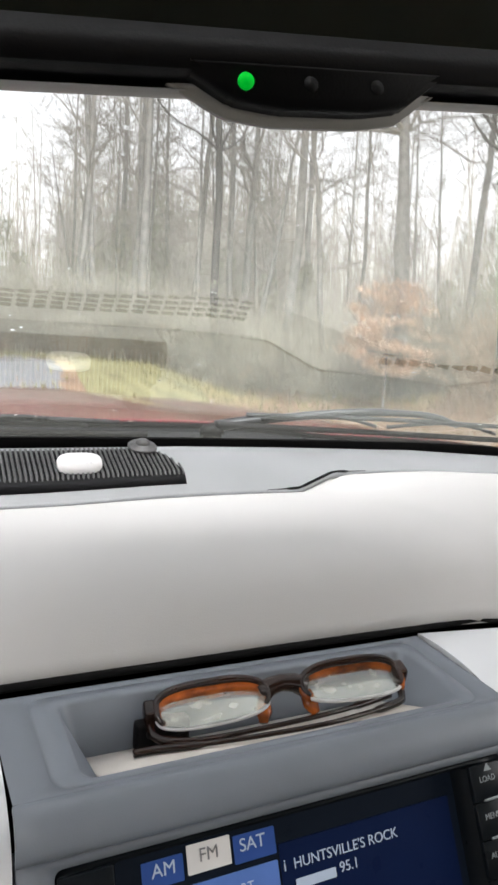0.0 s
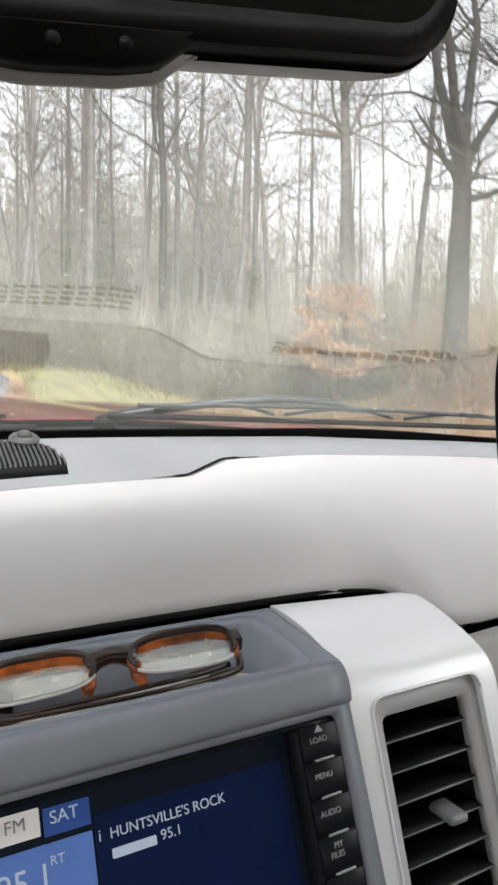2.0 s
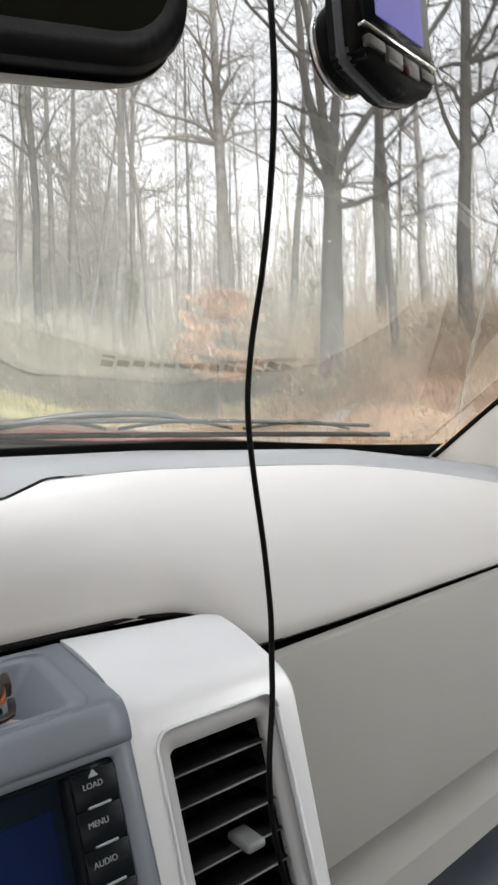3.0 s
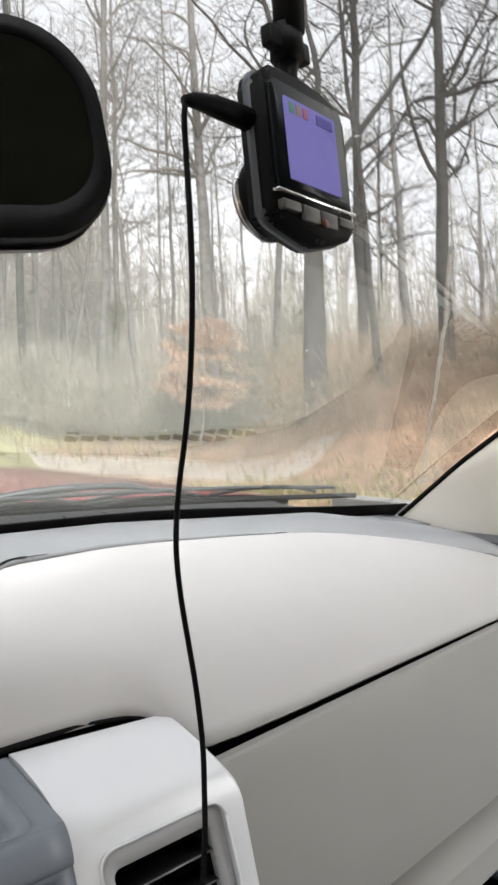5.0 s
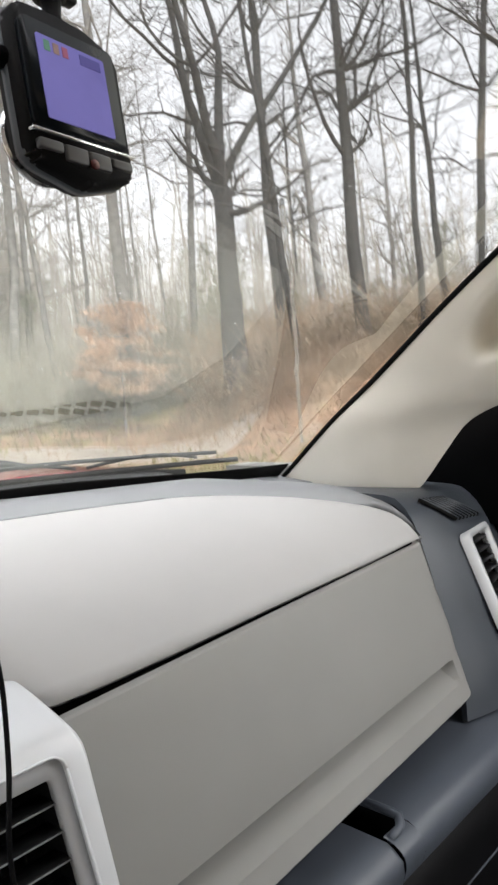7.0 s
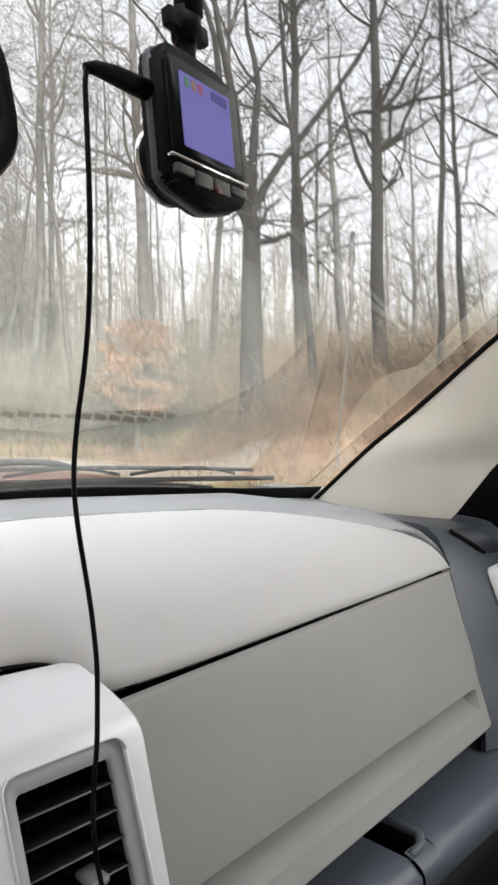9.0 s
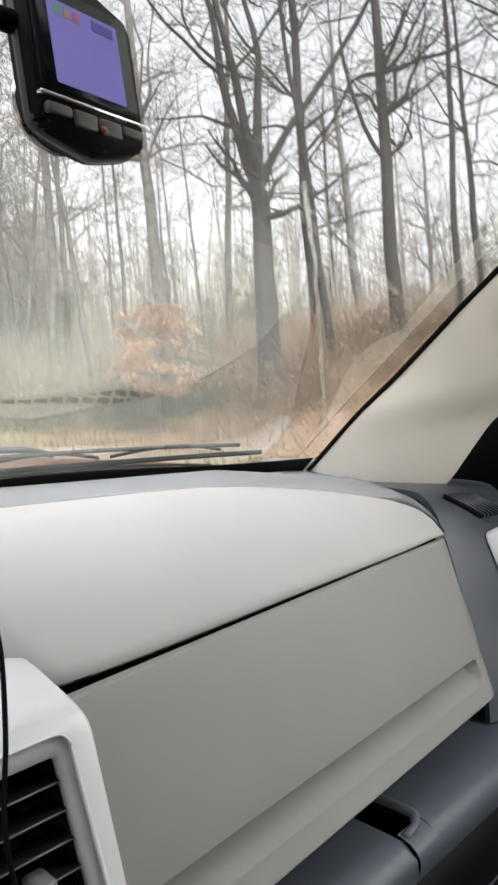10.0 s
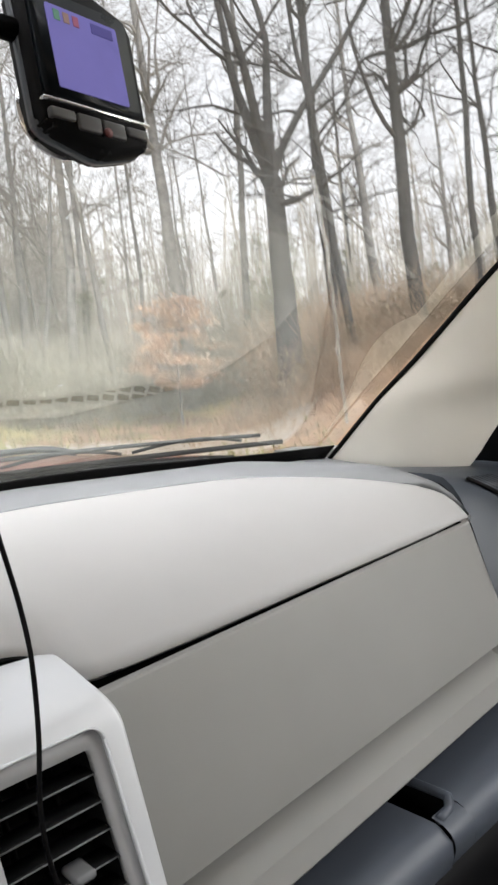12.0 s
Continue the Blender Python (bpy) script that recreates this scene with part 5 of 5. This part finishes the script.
scatter("grass_tufts", "yellowish winter grass tufts beside the track", "grass", M_GRASSBLADE, 7000, 4, tuft_shape, lambda r: (r.uniform(-15, 85), r.choice((r.gauss(14.5, 1.6), r.gauss(22.5, 0.9)))), 0.14)

# ---- woods ----


def add_tube(v, f, pts, radii, sides):
    p = np.array(pts)
    d = np.gradient(p, axis=0)
    base = len(v)
    ref = np.array([0.31, 0.95, 0.05])
    for q, w, r in zip(p, d, radii):
        w = w / (np.linalg.norm(w) + 1e-9)
        a = np.cross(w, ref)
        a /= np.linalg.norm(a) + 1e-9
        b = np.cross(w, a)
        for k in range(sides):
            t = 2 * math.pi * k / sides
            v.append(q + r * (a * math.cos(t) + b * math.sin(t)))
    for i in range(len(p) - 1):
        for k in range(sides):
            m = (k + 1) % sides
            f.append((base + i * sides + k, base + i * sides + m, base + (i + 1) * sides + m, base + (i + 1) * sides + k))


def grow(r, start, way, length, radius, bend, steps, lift=0.15):
    """A wandering line of points with a tapering radius."""
    pts, rad = [np.array(start, float)], [radius]
    w = np.array(way, float)
    w /= np.linalg.norm(w)
    for k in range(steps):
        w = w + np.array([r.gauss(0, bend), r.gauss(0, bend), r.gauss(0, bend) + lift * 0.3])
        w /= np.linalg.norm(w)
        pts.append(pts[-1] + w * length / steps)
        rad.append(radius * (1 - 0.82 * (k + 1) / steps))
    return pts, rad, w


def tree_meshes(seed, height, girth, fork=None, limbs=16, spread=0.32, low=0.3, lean=0.04, twigs=7):
    """Trunk and crown of a bare tree; fork: the share of the height at which the trunk splits into stout limbs."""
    r = random.Random(seed)
    tv, tf, cv, cf = [], [], [], []
    top = height * (fork or 1.0)
    steps = 16
    pts, rad = [], []
    off = np.array([0.0, 0.0])
    drift = np.array([r.gauss(0, lean), r.gauss(0, lean)])
    for k in range(steps + 1):
        h = top * k / steps
        off = off + drift * top / steps + np.array([r.gauss(0, 0.030), r.gauss(0, 0.030)]) * top / steps
        flare = 1 + 0.55 * math.exp(-h / 0.35)
        pts.append(np.array([off[0], off[1], h - 0.15]))
        rad.append(girth * flare * (1 - (0.40 if fork else 0.90) * k / steps))
    add_tube(tv, tf, pts, rad, 10)
    branches = []
    if fork:
        for j in range(4):
            a = 6.28 * j / 4 + r.uniform(-0.4, 0.4)
            way = (math.cos(a) * 0.55, math.sin(a) * 0.55, 1.0)
            q, rr, _ = grow(r, pts[-1], way, height * r.uniform(0.45, 0.6), girth * r.uniform(0.32, 0.48), 0.10, 10)
            add_tube(tv, tf, q, rr, 7)
            branches.append((q, rr))
    branches.append((pts, rad))
    for j in range(limbs):
        q, rr = branches[j % len(branches)] if fork else branches[0]
        i = int(len(q) * r.uniform(low, 0.97)) if not (fork and q is not pts) else r.randrange(2, len(q) - 1)
        i = min(i, len(q) - 2)
        a = r.uniform(0, 6.28)
        up = r.uniform(0.35, 1.1)
        share = 1 - 0.6 * i / len(q)
        b, br, _ = grow(r, q[i], (math.cos(a), math.sin(a), up), height * spread * share * r.uniform(0.6, 1.25), min(rr[i] * 0.5, girth * 0.30), 0.20, 8)
        add_tube(cv, cf, b, br, 4)
        for _ in range(twigs):
            m = r.randrange(2, len(b))
            t, tr, _ = grow(r, b[m], (r.gauss(0, 1), r.gauss(0, 1), r.uniform(-0.1, 1.2)), height * 0.10 * r.uniform(0.5, 1.4), max(br[m] * 0.5, 0.008), 0.24, 5)
            add_tube(cv, cf, t, [max(x, 0.004) for x in tr], 3)
            for _ in range(3):
                m2 = r.randrange(1, len(t))
                u, ur, _ = grow(r, t[m2], (r.gauss(0, 1), r.gauss(0, 1), r.uniform(-0.2, 1)), height * 0.05 * r.uniform(0.5, 1.4), 0.0075, 0.2, 3)
                add_tube(cv, cf, u, [max(x, 0.004) for x in ur], 3)
    made = []
    for name, v, f in (("trunk", tv, tf), ("crown", cv, cf)):
        me = bpy.data.meshes.new(name)
        me.from_pydata([tuple(x) for x in v], [], f)
        me.polygons.foreach_set("use_smooth", [True] * len(me.polygons))
        made.append(me)
    return made


def plant(kind_meshes, az, d, turn, size, bark, twig, label, name="tree", group="bare woodland trees"):
    x, y = at(az, d)
    t = thing(name, label, "tree", group, at=(x, y, ground_z(x, y) - 0.05))
    t.rotation_euler = (0, 0, turn)
    t.scale = (size, size, size)
    for me, mat in zip(kind_meshes, (bark, twig)):
        o = new(me.name.split(".")[0], me)
        o.parent = t
        if not me.materials:
            me.materials.append(mat)
        o.material_slots[0].link = "OBJECT"
        o.material_slots[0].material = mat
    return t


SLIM = [tree_meshes(10 + k, 15 + k, 0.075 + 0.012 * k, limbs=26, spread=0.20, low=0.28, twigs=6) for k in range(6)]
TALL = [tree_meshes(30 + k, 17, 0.19 + 0.02 * k, limbs=26, spread=0.26, low=0.30, lean=0.03, twigs=6) for k in range(4)]
FORKED = tree_meshes(50, 13, 0.30, fork=0.36, limbs=30, spread=0.36, low=0.86, lean=0.01, twigs=7)
CROOKED = [tree_meshes(60 + k, 10, 0.10, limbs=22, spread=0.34, low=0.25, lean=0.13, twigs=6) for k in range(3)]

GREY = "bare tree standing in wet woods, its grey bark paled for haze"
DARK = "bare tree with wet branches, its bark darkened as a silhouette"
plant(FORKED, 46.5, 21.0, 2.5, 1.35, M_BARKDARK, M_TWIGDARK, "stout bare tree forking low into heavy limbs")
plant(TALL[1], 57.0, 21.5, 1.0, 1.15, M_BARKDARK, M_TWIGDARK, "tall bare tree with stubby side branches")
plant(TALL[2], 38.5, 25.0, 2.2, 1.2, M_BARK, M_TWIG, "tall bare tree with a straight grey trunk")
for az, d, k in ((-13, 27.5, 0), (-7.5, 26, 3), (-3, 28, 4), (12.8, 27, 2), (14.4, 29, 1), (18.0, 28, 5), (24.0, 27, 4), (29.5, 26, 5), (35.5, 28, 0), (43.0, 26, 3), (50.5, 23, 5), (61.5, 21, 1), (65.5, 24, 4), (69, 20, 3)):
    # wet picks the silhouette colours, mostly on the right; the rest stay haze-paled
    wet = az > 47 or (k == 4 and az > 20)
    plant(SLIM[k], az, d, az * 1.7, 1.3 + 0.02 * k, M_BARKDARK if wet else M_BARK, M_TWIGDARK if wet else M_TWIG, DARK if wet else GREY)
# beyond 40 degrees the silhouette colours, before it the haze-paled ones
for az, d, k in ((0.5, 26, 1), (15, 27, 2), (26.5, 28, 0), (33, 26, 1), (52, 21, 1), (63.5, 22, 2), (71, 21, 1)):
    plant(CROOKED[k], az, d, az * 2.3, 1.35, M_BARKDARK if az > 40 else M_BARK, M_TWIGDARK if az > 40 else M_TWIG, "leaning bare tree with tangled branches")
rng = random.Random(21)
for k in range(44):
    az = -20 + 108 * (k + rng.random()) / 44
    d = 32 + 34 * rng.random() ** 1.1
    pick = rng.choice(SLIM + TALL + CROOKED + CROOKED)
    if 2 < az < 11.5:
        continue
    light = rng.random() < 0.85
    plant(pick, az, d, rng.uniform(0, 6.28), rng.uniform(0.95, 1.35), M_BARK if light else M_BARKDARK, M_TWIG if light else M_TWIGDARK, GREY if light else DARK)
for k in range(40):
    az = 90 + 250 * (k + rng.random()) / 40
    pick = rng.choice(SLIM)
    plant(pick, az, rng.uniform(14, 40), rng.uniform(0, 6.28), rng.uniform(0.9, 1.2), M_BARK, M_TWIG, GREY)

for k in range(13):
    az = 12 + 19 * (k + rng.random()) / 13
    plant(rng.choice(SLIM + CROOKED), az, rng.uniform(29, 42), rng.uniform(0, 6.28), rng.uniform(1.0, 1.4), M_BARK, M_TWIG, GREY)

# young beech that has kept its orange leaves
beech_tm = tree_meshes(80, 4.2, 0.035, limbs=24, spread=0.40, low=0.25, lean=0.02, twigs=6)
beech = plant(beech_tm, 37.5, 22.5, 0, 1.25, M_BARK, M_TWIG, "young beech holding dry orange leaves", group="")
r8 = random.Random(8)
lv, lf = [], []
for _ in range(64):
    # layered sprays of leaves, denser low down and ragged at the rim
    a = r8.uniform(0, 6.28)
    h = r8.uniform(-1, 1)
    rad = 1.25 * (1 - 0.45 * h * h - 0.25 * max(0.0, h)) * r8.random() ** 0.45
    spray = Vector((rad * math.cos(a), rad * math.sin(a), 2.15 + 1.05 * h))
    reach, turn = r8.uniform(0.14, 0.34), r8.uniform(0, 6.28)
    for _ in range(r8.randrange(60, 170)):
        u, w = r8.gauss(0, reach), r8.gauss(0, reach * 0.5)
        c = spray + Vector((u * math.cos(turn) - w * math.sin(turn), u * math.sin(turn) + w * math.cos(turn), r8.gauss(0, 0.06)))
        leaf_shape(r8, lv, lf, c, r8.uniform(0.035, 0.065))
lm = bpy.data.meshes.new("leaves")
lm.from_pydata(lv, [], lf)
lm.materials.append(M_BEECH)
leaf_ob = new("leaves", lm)
leaf_ob.parent = beech
leaf_ob["label"] = "dry orange leaf clusters"

# undergrowth


def brush(name, label, mat, count, seed, where, size, thin=0.006):
    r = random.Random(seed)
    v, f = [], []
    for _ in range(count):
        az, d = where(r)
        x, y = at(az, d)
        s = size * r.uniform(0.5, 1.4)
        for _ in range(3):
            q, rr, _w = grow(r, (x + r.gauss(0, 0.15), y + r.gauss(0, 0.15), ground_z(x, y) - 0.05), (r.gauss(0, 0.5), r.gauss(0, 0.5), 1), s, thin, 0.25, 5)
            add_tube(v, f, q, [max(t, 0.003) for t in rr], 3)
            for _ in range(2):
                m = r.randrange(1, 5)
                q2, r2, _w = grow(r, q[m], (r.gauss(0, 1), r.gauss(0, 1), 0.7), s * 0.45, thin * 0.7, 0.2, 3)
                add_tube(v, f, q2, [max(t, 0.003) for t in r2], 3)
    me = bpy.data.meshes.new(name)
    me.from_pydata([tuple(p) for p in v], [], f)
    me.materials.append(mat)
    return tagged(new(name, me), label, "undergrowth", kind="stuff")


brush("undergrowth", "tangled brown brush along the wood's edge", M_BRUSH, 3000, 5, lambda r: (r.uniform(-12, 86), r.gauss(28.0, 2.2)), 1.5)
brush("brown_thicket", "dense reddish-brown bramble thicket beside the track", M_BRUSH, 1500, 6, lambda r: (r.gauss(56, 8.0), r.gauss(20.0, 0.9)), 0.9)
brush("brown_undergrowth", "pale brown brush under the trees on the bank", M_BRUSHPALE, 2600, 26, lambda r: (r.uniform(44, 84), r.gauss(23.5, 1.3)), 1.9, 0.008)
brush("haze_paled_saplings", "saplings and brush at the wood's edge, coloured pale grey for haze", M_SAPLING, 3000, 19, lambda r: (r.uniform(-16, 46), r.gauss(25.4, 0.8)), 2.5, 0.008)
brush("grey_thicket", "twiggy saplings deep in the wood, their grey paled for mist", M_FARWOOD, 2400, 9, lambda r: (r.uniform(-15, 86), r.uniform(29, 46)), 3.4, 0.013)


def foliage(name, label, mat, count, seed, where, height, size):
    """Loose leaves in the brush, thinning upwards: dead brambles, and grey-green fill for haze."""
    r = random.Random(seed)
    v, f = [], []
    while len(f) < count:
        az, d = where(r)
        x, y = at(az, d)
        h = height * (0.75 + 0.9 * noise.noise((x * 0.35, y * 0.35, 6.0)))
        for _ in range(14):
            t = r.random() ** 1.5
            leaf_shape(r, v, f, Vector((x + r.gauss(0, 0.3), y + r.gauss(0, 0.3), ground_z(x, y) + max(0.05, h * t))), size * r.uniform(0.6, 1.4))
    me = bpy.data.meshes.new(name)
    me.from_pydata([tuple(p) for p in v], [], f)
    me.materials.append(mat)
    return tagged(new(name, me), label, "undergrowth", kind="stuff")


foliage("bramble_leaves", "olive-brown dead leaves in the roadside brambles", M_BRAMBLE, 17000, 41, lambda r: (r.uniform(43, 84), r.gauss(20.6, 0.8)), 2.5, 0.055)
# added leaf quads that imitate the greenish haze before the trunks
foliage("vine_leaves", "grey-green leaf quads added among the saplings in place of haze", M_HAZEFILL, 24000, 42, lambda r: (r.uniform(-16, 47), r.gauss(24.8, 0.9)), 3.6, 0.06)


def evergreen_mass(count, seed):
    r = random.Random(seed)
    v, f = [], []
    for _ in range(count):
        az, d = r.uniform(-18, 88), r.uniform(33, 58)
        x, y = at(az, d)
        h = r.uniform(3.5, 9.0) * (0.7 + 0.6 * abs(noise.noise((az * 0.13, 2, 0))))
        for _ in range(620):
            t = r.random() ** 0.7
            w = 1.5 * (1 - 0.75 * t) * r.random() ** 0.5
            a = r.uniform(0, 6.28)
            leaf_shape(r, v, f, Vector((x + w * math.cos(a), y + w * math.sin(a), ground_z(x, y) + h * t)), r.uniform(0.08, 0.14))
    me = bpy.data.meshes.new("far_evergreens")
    me.from_pydata([tuple(p) for p in v], [], f)
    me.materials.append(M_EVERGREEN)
    return tagged(new("far_evergreens", me), "far evergreens behind the bare trees, their dull green paled for haze", "far woods", kind="stuff")


evergreen_mass(95, 12)


def far_woods(count, seed):
    """The bare wood on the hillside: thin stems with fans of twigs."""
    r = random.Random(seed)
    v, f = [], []
    for _ in range(count):
        az, d = r.uniform(-25, 95) if r.random() < 0.6 else r.uniform(12, 31), r.uniform(40, 120)
        x, y = at(az, d)
        h = r.uniform(6, 13)
        base = np.array([x, y, ground_z(x, y) - 0.2])
        q = [base, base + np.array([r.gauss(0, 0.2), r.gauss(0, 0.2), h * 0.5]), base + np.array([r.gauss(0, 0.5), r.gauss(0, 0.5), h])]
        add_tube(v, f, q, [r.uniform(0.06, 0.14), 0.06, 0.015], 3)
        for _ in range(16):
            k = r.uniform(0.15, 1.0)
            s = base + (q[2] - base) * k
            way = np.array([r.gauss(0, 1), r.gauss(0, 1), r.uniform(0.1, 1.2)])
            e = s + way / np.linalg.norm(way) * r.uniform(0.8, 2.6)
            add_tube(v, f, [s, e], [0.030, 0.010], 3)
    me = bpy.data.meshes.new("far_woods")
    me.from_pydata([tuple(p) for p in v], [], f)
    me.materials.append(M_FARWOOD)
    return tagged(new("far_woods", me), "bare far woods on a rising hillside, mist put into their pale colour", "far woods", kind="stuff")


far_woods(3200, 31)
